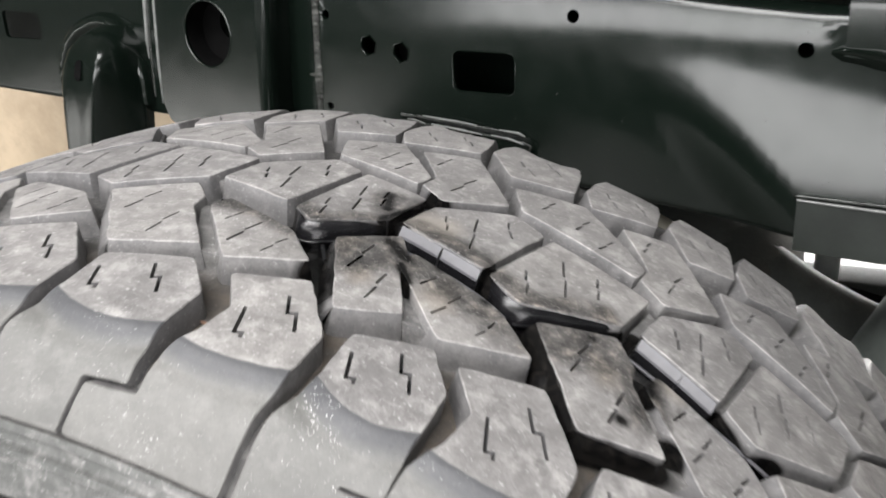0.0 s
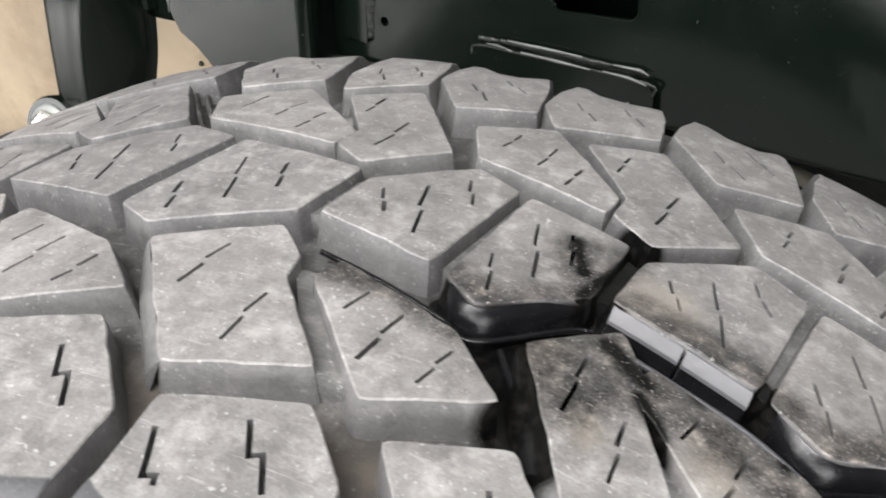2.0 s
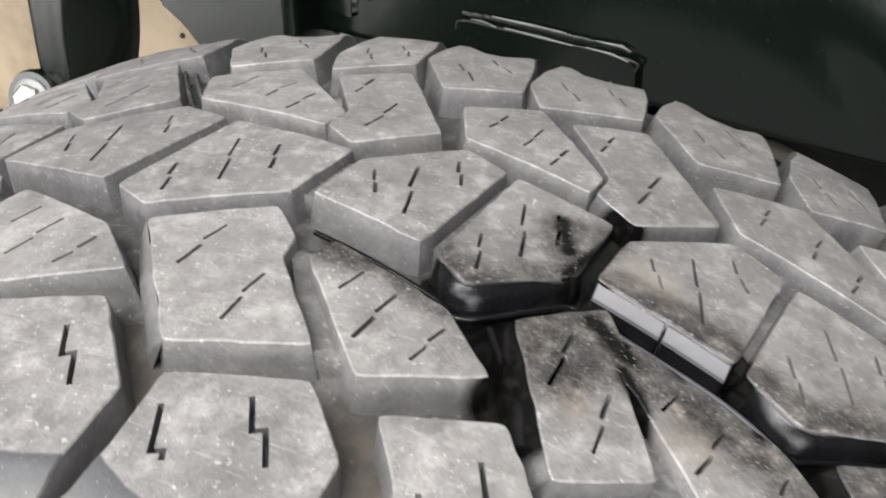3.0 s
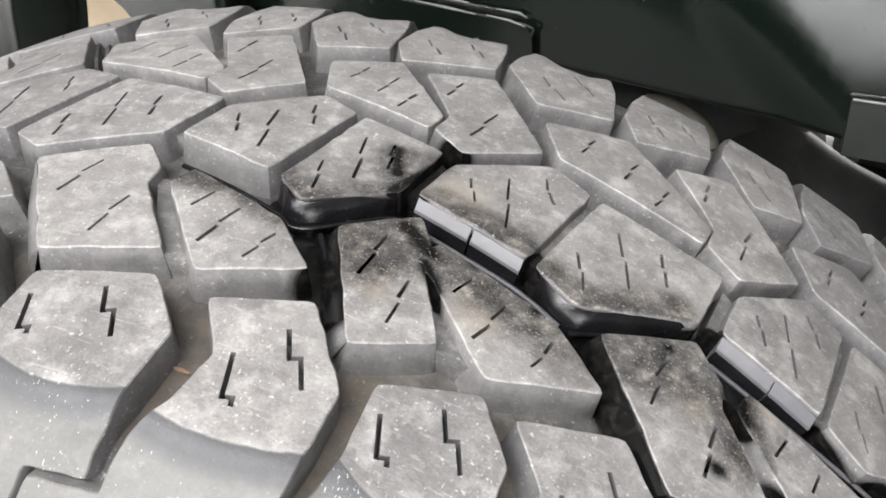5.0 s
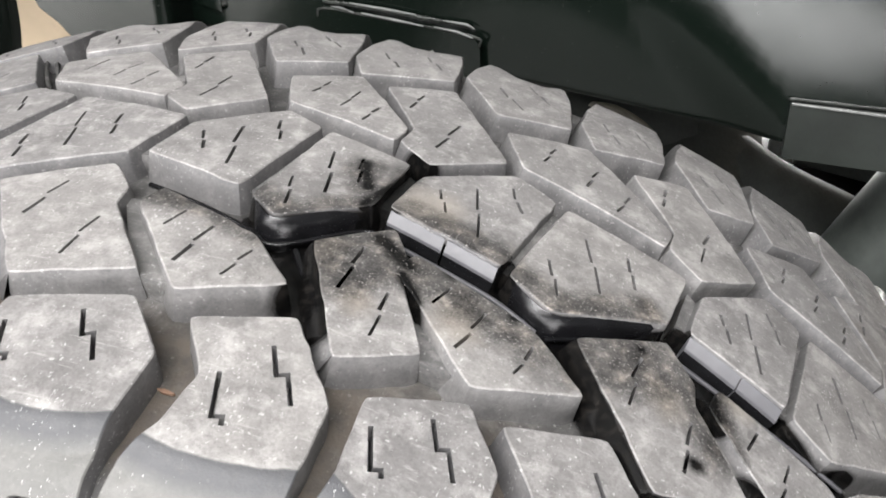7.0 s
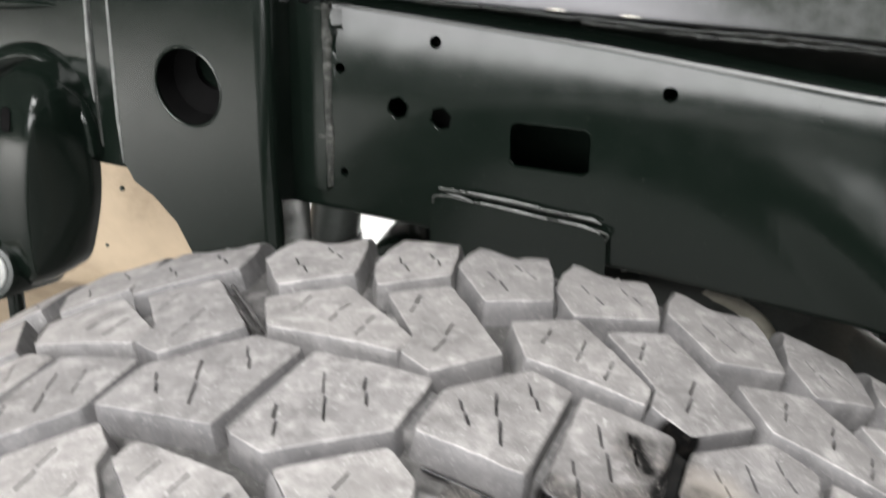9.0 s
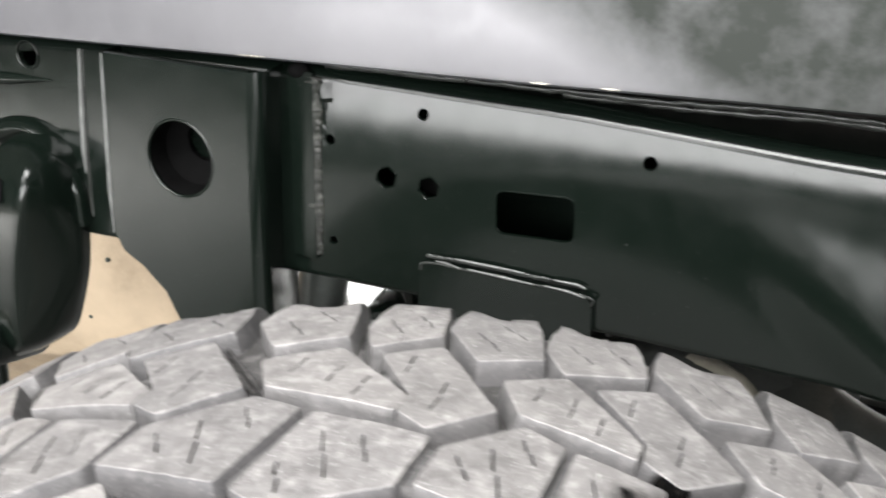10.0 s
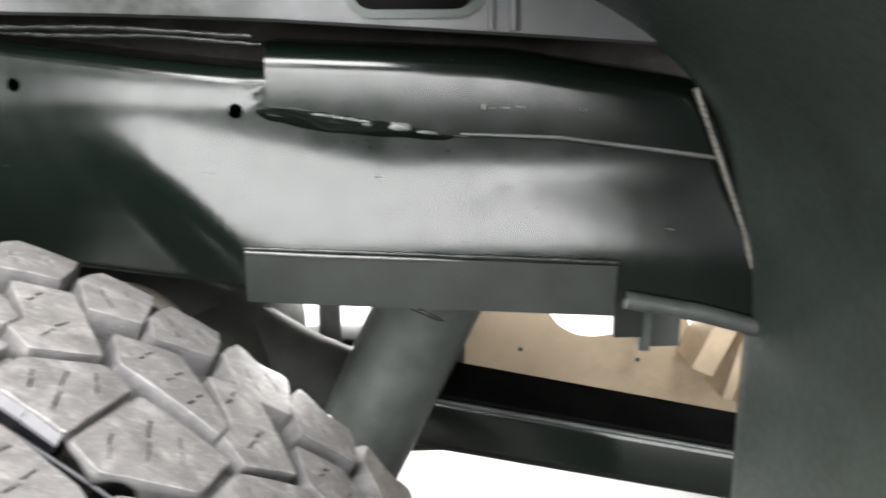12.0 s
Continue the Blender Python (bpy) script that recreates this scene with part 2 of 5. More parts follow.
def wavy_paint(m):
    """Pressed sheet is never quite even: long waves, runs in the paint, dull patches and a little dust."""
    nt = m.node_tree
    b = nt.nodes["Principled BSDF"]
    long, mid = noise_tex(nt, 11, 2, 0.4), noise_tex(nt, 55, 4, 0.6)
    h = maths(nt, "ADD", long.outputs["Fac"], maths(nt, "MULTIPLY", mid.outputs["Fac"], 0.06))
    bump(nt, b, h, 0.16, 0.004)
    dust = ramp(nt, noise_tex(nt, 700, 2, 0.4).outputs["Fac"], (0.72, 0.0), (0.77, 0.22))
    nt.links.new(mix(nt, dust, (0.0032, 0.0058, 0.0042), (0.16, 0.16, 0.15)), b.inputs["Base Color"])
    nt.links.new(ramp(nt, mid.outputs["Fac"], (0.35, 0.15), (0.7, 0.21)), b.inputs["Roughness"])


wavy_paint(FRAME)
FRAME.node_tree.nodes["Principled BSDF"].inputs["Specular IOR Level"].default_value = 0.52
CRUST = plain("crusted_weld_seam", (0.016, 0.018, 0.015), 0.3, 0.1, 0.7, 330, 0.9, (0.11, 0.112, 0.10))
WELD = plain("weld_seam", (0.03, 0.033, 0.03), 0.2, 0.35, 0.5, 90, 0.5)
APRON, nt, b = material("grey_panel_paint")
place = nt.nodes.new("ShaderNodeNewGeometry").outputs["Position"]
col = ramp(nt, noise_tex(nt, 9, 4, 0.6, place).outputs["Fac"], (0.3, (0.125, 0.125, 0.132)), (0.7, (0.155, 0.155, 0.162)))
# a dark reflection is put into the colour of one stretch, along with grime: cloudy, with drops and clear spots
apart = nt.nodes.new("ShaderNodeSeparateXYZ")
nt.links.new(place, apart.inputs[0])
reach = maths(nt, "ADD", maths(nt, "MULTIPLY", apart.outputs["X"], 5.0), maths(nt, "MULTIPLY_ADD", apart.outputs["Z"], 9.0, -9.05))
stretch = maths(nt, "MULTIPLY", ramp(nt, reach, (0.05, 0.0), (0.5, 1.0)), ramp(nt, apart.outputs["X"], (0.22, 1.0), (0.34, 0.45)))
cloud = ramp(nt, noise_tex(nt, 42, 6, 0.62, place).outputs["Fac"], (0.40, 1.0), (0.64, 0.76))
drops = ramp(nt, noise_tex(nt, 95, 2, 0.4, place).outputs["Fac"], (0.60, 0.0), (0.68, 0.6))
spots = maths(nt, "MULTIPLY", ramp(nt, reach, (0.3, 0.0), (0.6, 0.9)), maths(nt, "MULTIPLY", drops, ramp(nt, apart.outputs["X"], (0.20, 1.0), (0.30, 0.0))))
reflection_and_grime = maths(nt, "MAXIMUM", maths(nt, "MULTIPLY", stretch, cloud), spots)
col = mix(nt, reflection_and_grime, col, (0.026, 0.030, 0.026))
nt.links.new(col, b.inputs["Base Color"])
nt.links.new(mix(nt, reflection_and_grime, ramp(nt, noise_tex(nt, 110, 3, 0.5, place).outputs["Fac"], (0.3, 0.28), (0.7, 0.40)), (0.55, 0.55, 0.55)), b.inputs["Roughness"])
nt.links.new(ramp(nt, reflection_and_grime, (0.0, 0.7), (1.0, 0.2)), b.inputs["Specular IOR Level"])
b.inputs["Metallic"].default_value = 0.25
bump(nt, b, noise_tex(nt, 110, 3, 0.5, place).outputs["Fac"], 0.06, 0.0004)
FRAME.node_tree.nodes["Principled BSDF"].inputs["Specular Tint"].default_value = (0.98, 1.0, 0.985, 1)
LINER = plain("dark_liner_plastic", (0.038, 0.051, 0.043), 0.48, 0.0, 0.25, 15, 0.4)
STEEL = plain("zinc_bolt", (0.5, 0.48, 0.43), 0.3, 0.9, 0.2, 60, 0.3)
BEIGE = plain("dusty_beige_cover", (0.5, 0.4, 0.28), 0.7, 0.0, 0.18, 8, 0.3, (0.36, 0.28, 0.19))
ARM = plain("grey_arm_paint", (0.088, 0.098, 0.091), 0.38, 0.2, 0.3, 30, 0.3)
CONCRETE = plain("workshop_floor", (0.066, 0.065, 0.062), 0.55, 0.0, 0.1, 4, 0.3)
WALL = plain("workshop_wall_paint", (0.085, 0.09, 0.085), 0.8, 0.0, 0.08, 3, 0.2)
RUST = plain("rust_red_mud", (0.30, 0.185, 0.125), 0.8, 0.0, 0.2, 200, 0.3)
# blackish brown that puts the shade under the panel into the colour
UNDER = plain("panel_underside_shade", (0.022, 0.020, 0.018), 0.7, 0.0, 0.5, 40, 0.6, (0.05, 0.045, 0.04))
HOSE = plain("dusty_grey_hose", (0.38, 0.36, 0.30), 0.6, 0.0, 0.2, 60, 0.3)
CAST = plain("grey_cast_metal", (0.34, 0.35, 0.335), 0.5, 0.3, 0.25, 40, 0.5)
KNUCKLE = plain("dull_dark_casting", (0.034, 0.037, 0.034), 0.7, 0.0, 0.3, 40, 0.5)
SATIN = plain("satin_black_steel", (0.02, 0.024, 0.021), 0.38, 0.0, 0.3, 30, 0.3)
# pale tone for painted glints, and for real paint marks and scratches
GLINT_AND_MARK = plain("pale_glint_and_mark", (0.17, 0.175, 0.168), 0.35, 0.2, 0.3, 90, 0.4)
# flat black: black parts, and the shade inside holes put into the colour
BLACK = plain("flat_black_and_cavity_shade", (0.006, 0.006, 0.006), 0.9, 0.0, 0.3, 20, 0.2)
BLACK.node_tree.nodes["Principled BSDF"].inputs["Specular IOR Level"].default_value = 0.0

# ---- building helpers ----
def part(name, bm, mat, parent=None, label="", smooth=False):
    """Links a bmesh as one mesh object, under its thing if that is given."""
    bmesh.ops.recalc_face_normals(bm, faces=bm.faces)
    me = bpy.data.meshes.new(name)
    bm.to_mesh(me)
    bm.free()
    me.materials.append(mat)
    if smooth:
        me.polygons.foreach_set("use_smooth", [True] * len(me.polygons))
        me.set_sharp_from_angle(angle=radians(smooth if smooth is not True else 40))
    ob = new(name, me)
    if parent:
        ob.parent = parent
        ob.matrix_parent_inverse = Matrix.Translation(-parent.location)
    if label:
        ob["label"] = label
    return ob


def box(bm, x0, x1, y0, y1, z0, z1, bevel=0.0, m=None):
    r = bmesh.ops.create_cube(bm, size=1.0)
    vs = r["verts"]
    for v in vs:
        v.co = Vector(((x0 + x1) / 2 + v.co.x * (x1 - x0), (y0 + y1) / 2 + v.co.y * (y1 - y0), (z0 + z1) / 2 + v.co.z * (z1 - z0)))
    if bevel:
        es = list({e for v in vs for e in v.link_edges})
        out = bmesh.ops.bevel(bm, geom=es, offset=bevel, segments=2, affect="EDGES", profile=0.6)
        vs = list({v for f in out["faces"] for v in f.verts} | {v for v in vs if v.is_valid})
    if m is not None:
        bmesh.ops.transform(bm, matrix=m, verts=[v for v in vs if v.is_valid])
    return bm


def tube(bm, points, radius, sides=12, closed_ends=True):
    """A round bar along a line of points; radius may be one number or one for each point."""
    pts = [Vector(p) for p in points]
    radii = radius if isinstance(radius, (list, tuple)) else [radius] * len(pts)
    rings, side = [], None
    for i, p in enumerate(pts):
        d = (pts[min(i + 1, len(pts) - 1)] - pts[max(i - 1, 0)]).normalized()
        if side is None:
            side = d.orthogonal().normalized()
        side = (side - d * side.dot(d)).normalized()
        other = d.cross(side)
        rings.append([bm.verts.new(p + radii[i] * (math.cos(a) * side + math.sin(a) * other)) for a in (2 * math.pi * k / sides for k in range(sides))])
    for a, b in zip(rings, rings[1:]):
        for k in range(sides):
            bm.faces.new((a[k], a[(k + 1) % sides], b[(k + 1) % sides], b[k]))
    if closed_ends:
        bm.faces.new(rings[0][::-1])
        bm.faces.new(rings[-1])
    return bm


def smooth_line(points, n=8):
    """A Catmull-Rom line through the points."""
    p = [Vector(q) for q in points]
    p = [2 * p[0] - p[1], *p, 2 * p[-1] - p[-2]]
    out = []
    for a, b, c, d in zip(p, p[1:], p[2:], p[3:]):
        for k in range(n):
            t = k / n
            out.append(0.5 * (2 * b + (c - a) * t + (2 * a - 5 * b + 4 * c - d) * t * t + (3 * b - a - 3 * c + d) * t ** 3))
    return out + [p[-2]]


def plate(bm, outline, holes, thick, to_world, cuts=12, rows=8):
    """A sheet with holes. outline and holes are loops of (a, b); to_world(a, b, d) gives the place at depth d."""
    loops = [outline, *holes]
    front, edges = [], []
    for loop in loops:
        vs = [bm.verts.new((a, b, 0)) for a, b in loop]
        edges += [bm.edges.new((vs[k], vs[(k + 1) % len(vs)])) for k in range(len(vs))]
        front.append(vs)
    bmesh.ops.triangle_fill(bm, use_beauty=True, use_dissolve=False, edges=edges)
    faces = list(bm.faces)
    lo = min(a for a, _ in outline)
    hi = max(a for a, _ in outline)
    for k in range(1, cuts):
        g = list(bm.verts) + list(bm.edges) + list(bm.faces)
        bmesh.ops.bisect_plane(bm, geom=g, plane_co=(lo + (hi - lo) * k / cuts, 0, 0), plane_no=(1, 0, 0))
    low, high = min(b for _, b in outline), max(b for _, b in outline)
    for k in range(1, rows):
        g = list(bm.verts) + list(bm.edges) + list(bm.faces)
        bmesh.ops.bisect_plane(bm, geom=g, plane_co=(0, low + (high - low) * k / rows, 0), plane_no=(0, 1, 0))
    border = [e for e in bm.edges if e.is_boundary]
    out = bmesh.ops.extrude_edge_only(bm, edges=border)
    back = [v for v in out["geom"] if isinstance(v, bmesh.types.BMVert)]
    for v in back:
        v.co.z = thick
    for v in bm.verts:
        v.co = to_world(v.co.x, v.co.y, v.co.z)
    return bm


def circle(cx, cy, r, n=20, turn=0.0):
    return [(cx + r * math.cos(2 * math.pi * k / n + turn), cy + r * math.sin(2 * math.pi * k / n + turn)) for k in range(n)]


def rounded(x0, x1, y0, y1, r, n=5):
    out = []
    for cx, cy, a0 in ((x1 - r, y1 - r, 0), (x0 + r, y1 - r, 90), (x0 + r, y0 + r, 180), (x1 - r, y0 + r, 270)):
        out += [(cx + r * math.cos(radians(a0 + 90 * k / n)), cy + r * math.sin(radians(a0 + 90 * k / n))) for k in range(n + 1)]
    return out


def thing(name, where, label, category, kind="", group=""):
    ob = new(name)
    ob.location = where
    return tagged(ob, label, category, group, kind)

# ---- the tyre: axis along y, wheel centre over the origin ----
RT, CROWN = 0.4775, 0.97
CENTRE = (-0.0104, 0.4138)
OUTER, INNER = -0.134, 0.120
TREAD = 0.0115


def lean_of(s):
    """How far the tyre's skin leans from level, across its width."""
    base = CROWN * min(max(s, OUTER), INNER)
    e = max(OUTER - s, s - INNER, 0.0)
    more = 0.9 * min(e / 0.022, 1.0) + 0.55 * min(max(e - 0.022, 0.0) / 0.07, 1.0) + 1.0 * max(e - 0.092, 0.0) / 0.12
    return base - more if s < OUTER else base + more


STEP = 0.001
SKIN = {0: (0.0, RT)}
for way in (1, -1):
    y, r = 0.0, RT
    for k in range(1, 221):
        a = lean_of(way * (k - 0.5) * STEP)
        y, r = y + way * math.cos(a) * STEP, r - way * math.sin(a) * STEP
        SKIN[way * k] = (y, r)


def on_tyre(a, s, h):
    """The place on the tyre at a metres round, s metres across and h metres above the skin."""
    k = math.floor(s / STEP)
    f = s / STEP - k
    (y0, r0), (y1, r1) = SKIN[k], SKIN[k + 1]
    lean, turn = lean_of(s), a / RT
    y, r = y0 + f * (y1 - y0) + h * math.sin(lean), r0 + f * (r1 - r0) + h * math.cos(lean)
    return Vector((CENTRE[0] + r * math.sin(turn), y, CENTRE[1] + r * math.cos(turn)))


def floor_depth(s):
    """Depth of the grooves, shallower down the sidewalls."""
    e = max(OUTER - s, s - INNER, 0.0)
    ridge = 0.0022 if -0.1835 < s < -0.1795 or -0.1925 < s < -0.1885 else 0.0
    return TREAD - (TREAD - 0.0045) * min(e / 0.030, 1.0) - (0.0025 if s < -0.1795 else 0.0) - ridge


# The pattern repeats thirty times round, with uneven pitches. Each row: the degrees at which its blocks begin, from the
# first pitch on, and the two shares of the pitch at which they do so.
REPEATS = 30
ROW_OUTER = ((-3.0, 4.4, 10.45, 16.85, 21.2), (0.09, 0.655))
ROW_SQUARE = ((-0.4, 5.8, 12.7, 15.9, 22.9), (0.25, 0.70))
ROW_CENTRE = ((-29.0, -22.5, -16.2, -10.1, -3.0, 4.2, 9.5, 14.6, 19.9, 27.4, 32.1), (0.005, 0.57))
ROW_INNER = ((-33.0, -27.5, -19.6, -13.6, -6.0, 0.2, 6.7, 11.3, 17.7, 24.2), (-0.19, 0.28))
ROW_EDGE = ((-37.0, -31.0, -22.7, -16.7, -8.4, -1.5, 3.0, 8.5, 14.5, 21.1, 26.6, 31.4, 36.3, 41.5, 47.7), (0.01, 0.52))


def begins(row, i):
    """Where the i-th block of a row begins: pitches and degrees; past the uneven stretch the blocks are even."""
    marks, shares = row
    at = i // 2 + shares[i % 2]
    if 0 <= i < len(marks):
        return at, marks[i]
    last = len(marks) - 1
    u0, u1 = shares[0], last // 2 + shares[last % 2]
    if i < 0:
        u, t = begins(row, i + 2 * REPEATS)
        return u - REPEATS, t - 360
    return at, marks[-1] + (at - u1) * (marks[0] + 360 - marks[-1]) / (u0 + REPEATS - u1)


def border(row, i, u):
    """Metres round the tyre at the share u of the pitch of the row's i-th block."""
    (u0, t0), (u1, t1), (u2, t2) = (begins(row, i + k) for k in range(3))
    pitch = 0.5 * (t1 - t0) / (u1 - u0) + 0.5 * (t2 - t0)
    if row is ROW_CENTRE:
        pitch *= {6: 0.9, 2: 0.92, 0: 0.96, 7: 0.97, 9: 0.97}.get(i, 1.0)  # a few blocks are moulded shorter
    return (t0 + (u - (u0 - i // 2)) * pitch) * math.pi / 180 * RT


def corners_cut(loop, r):
    """Rounds a loop's corners a little."""
    out, n = [], len(loop)
    for k in range(n):
        p, a, b = (Vector(loop[i % n]) for i in (k, k - 1, k + 1))
        for q, f in ((a, 1), (None, 0), (b, 1)):
            if q is None:
                out.append(p + ((a - p).normalized() + (b - p).normalized()) * r * 0.18)
            else:
                out.append(p + (q - p).normalized() * min(r, (q - p).length * 0.3))
    return [tuple(p) for p in out]


WEAR = random.Random(41)


def ragged_edge(loop):
    """Breaks a loop's long edges up and lets them wander a little, as worn rubber does."""
    out = []
    for p, q in zip(loop, loop[1:] + loop[:1]):
        p, q = Vector(p), Vector(q)
        n = max(1, int((q - p).length / 0.0042))
        side = Vector((p.y - q.y, q.x - p.x)).normalized()
        out.append(tuple(p))
        out += [tuple(p + (q - p) * k / n + side * WEAR.gauss(0, 0.00016)) for k in range(1, n)]
    return out


def slit(p, q, step, wide, at=0.5):
    """A sipe from p to q, with a jog of step on its way."""
    p, q = Vector(p), Vector(q)
    d = (q - p).normalized()
    n = Vector((-d.y, d.x))
    m = p + (q - p) * at
    j = n * step
    w = n * wide / 2
    e = d * wide / 2
    if abs(step) < 1e-5:
        return [tuple(v) for v in (p + w, q + w, q - w, p - w)]
    if step > 0:
        line = (p - w, m - w + e, m + j - w + e, q + j - w, q + j + w, m + j + w - e, m + w - e, p + w)
    else:
        line = (p + w, m + w + e, m + j + w + e, q + j + w, q + j - w, m + j - w - e, m - w - e, p - w)
    return [tuple(v) for v in line]


def brim(f):
    """Where the outer lugs' tops end; f runs across the lug."""
    return -0.1365 + 0.009 * abs(2 * f - 1.25) ** 2


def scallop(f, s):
    """Below their brim the outer lugs' faces drop into a hollow band, then run on down the sidewall."""
    e = brim(f) - s
    f = min(max(e / 0.011, 0.0), 1.0)
    return -0.0030 * f * f * (3 - 2 * f) + 0.0018 * min(max((e - 0.011) / 0.012, 0.0), 1.0)


def block_mesh(loop, sipes, soft=0.0004, draft=0.0026, depth=None):
    """One tread block: top that follows the tyre, rounded brim, leaning sides and slits."""
    bm = bmesh.new()
    below = bm.verts.layers.float.new("below_brim")
    area = sum(a[0] * b[1] - b[0] * a[1] for a, b in zip(loop, loop[1:] + loop[:1]))
    if area < 0:
        loop = loop[::-1]
    loop = ragged_edge(corners_cut(loop, 0.0022))
    segments = list(zip(loop, loop[1:] + loop[:1]))
    edges = []
    for ring in (loop, *sipes):
        vs = [bm.verts.new((a, s, 0)) for a, s in ring]
        edges += [bm.edges.new((vs[k], vs[(k + 1) % len(vs)])) for k in range(len(vs))]
    bmesh.ops.triangle_fill(bm, use_beauty=True, use_dissolve=False, edges=edges)
    a0, a1 = min(p[0] for p in loop), max(p[0] for p in loop)
    s0, s1 = min(p[1] for p in loop), max(p[1] for p in loop)
    across = 9 if s0 < OUTER - 0.01 else 5
    cuts = [((a0 + (a1 - a0) * k / across, 0, 0), (1, 0, 0)) for k in range(1, across)]
    cuts += [((0, s0 + (s1 - s0) * k / 3, 0), (0, 1, 0)) for k in range(1, 3)] if s0 > OUTER - 0.01 else [((0, s0 + 0.002 * k, 0), (0, 1, 0)) for k in range(1, int((s1 - s0) / 0.002))]
    for co, no in cuts:
        bmesh.ops.bisect_plane(bm, geom=list(bm.verts) + list(bm.edges) + list(bm.faces), plane_co=co, plane_no=no)

    def outward(v):
        out, near = Vector((0, 0)), False
        p = Vector(v.co[:2])
        for a, b in segments:
            a, b = Vector(a), Vector(b)
            d = b - a
            f = min(max((p - a).dot(d) / d.length_squared, 0), 1)
            if (p - a - d * f).length < 2e-6:
                out += Vector((d.y, -d.x)).normalized()
                near = True
        return out.normalized() if near else None

    rim = [e for e in bm.edges if e.is_boundary]
    ways = {v: outward(v) for e in rim for v in e.verts}
    outer = [e for e in rim if all(ways[v] is not None for v in e.verts)]
    inner = [e for e in rim if e not in set(outer)]
    place = {v: (v.co.x, v.co.y, 0.0) for v in bm.verts}
    deep = {}
    for ring, offset, fall in ((outer, soft, soft), (None, soft + draft, depth or 1.0)):
        if ring is None:
            ring = deep["ring"]
        made = bmesh.ops.extrude_edge_only(bm, edges=ring)["geom"]
        deep["ring"] = [e for e in made if isinstance(e, bmesh.types.BMEdge) and e.is_boundary]
        for v in made:
            if isinstance(v, bmesh.types.BMVert):
                base = min(ways, key=lambda w: (w.co.x - v.co.x) ** 2 + (w.co.y - v.co.y) ** 2 if ways[w] is not None else 9)
                x, s = base.co.x + ways[base].x * offset, base.co.y + ways[base].y * offset
                place[v] = (x, s, -soft if fall == soft else -(depth or floor_depth(s) + 0.0008))
    if inner:
        made = bmesh.ops.extrude_edge_only(bm, edges=inner)["geom"]
        for v in made:
            if isinstance(v, bmesh.types.BMVert):
                place[v] = (v.co.x, v.co.y, -0.007)
        bmesh.ops.holes_fill(bm, edges=[e for e in made if isinstance(e, bmesh.types.BMEdge) and e.is_boundary], sides=0)
    for v in bm.verts:
        if v not in place:
            place[v] = (v.co.x, v.co.y, -0.007)
    for v, (a, s, h) in place.items():
        if s0 < OUTER - 0.01 and h > -0.0035:
            h += scallop((a - a0) / (a1 - a0), s)
        v.co = on_tyre(a, s, h)
    # tops are dusty, flanks smoother, the band below the brim is clean, its shade in the colour: millimetres below the
    # brim
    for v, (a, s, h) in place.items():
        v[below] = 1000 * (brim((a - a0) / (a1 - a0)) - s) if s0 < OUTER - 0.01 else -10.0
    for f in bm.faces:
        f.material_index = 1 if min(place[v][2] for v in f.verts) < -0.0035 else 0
    return bm


# Each row: corners as (share of the pitch, millimetres across), then its slits as (from, to, jog).
OUTER_LUG = ([(0.655, -105), (0.95, -95), (1.09, -112), (1.085, -138), (1.092, -156.5), (0.93, -158), (0.88, -179), (0.575, -179), (0.593, -150), (0.627, -141), (0.665, -128)],
             [((0.70, -113), (0.755, -127), 2.7), ((0.86, -104), (0.945, -121), 3.0)])
OUTER_LUG_LONG = ([(0.09, -97.5), (0.38, -87), (0.585, -112), (0.58, -138), (0.56, -150), (0.54, -179), (-0.165, -179), (-0.11, -160.5), (0.117, -159), (0.127, -143), (0.19, -131), (0.215, -114)],
                  [((0.26, -112), (0.315, -128), 2.7), ((0.36, -99), (0.46, -117), 3.0)])
SQUARE_BLOCK = ([(0.25, -54), (0.54, -37), (0.645, -49), (0.65, -58), (0.85, -84.5), (0.55, -96)],
                [((0.46, -50), (0.42, -70), 1.2), ((0.64, -66), (0.62, -85), 1.2)])
WEDGE_BLOCK = ([(0.70, -55), (0.735, -46), (1.13, -59), (1.31, -75.5), (1.01, -89)],
               [((0.87, -55), (0.835, -64), 0.0), ((0.985, -60), (0.93, -78), 1.2), ((1.15, -66), (1.10, -79), 0.8)])
CENTRE_BLOCK = ([(0.005, -39), (0.125, 10.5), (0.57, 2.5), (0.51, -28), (0.15, -47)],
                [((0.105, -23), (0.15, -40), 0.8), ((0.205, -3), (0.275, -29), 1.0), ((0.35, -3), (0.39, -19), 0.8)])
CENTRE_BLOCK_WIDE = ([(0.57, -26), (0.62, -2.5), (0.92, 19.5), (1.085, 12), (0.97, -36)],
                     [((0.69, -7), (0.735, -20), 0.8), ((0.81, 1), (0.86, -27), 1.0), ((0.92, 10), (0.967, -4), 0.8)])
INNER_BLOCK = ([(-0.19, 52), (0.11, 65.5), (0.46, 28), (0.435, 16.5), (-0.09, 28)],
               [((0.0, 53), (-0.04, 40), 0.8), ((0.165, 49), (0.12, 34), 0.8), ((0.29, 40), (0.25, 25), 0.8)])
INNER_BLOCK_HOOK = ([(0.28, 61.5), (0.53, 75), (0.835, 27), (0.59, 7), (0.455, 17), (0.475, 30)],
                    [((0.43, 62), (0.405, 46), 0.8), ((0.62, 43), (0.57, 20), 1.0)])
INNER_LUG = ([(0.01, 97), (0.025, 112), (0.06, 121), (0.07, 142), (0.42, 142), (0.43, 122), (0.46, 112), (0.50, 79), (0.20, 66)],
             [((0.16, 96), (0.27, 78), 1.6), ((0.27, 110), (0.38, 95), 1.6)])
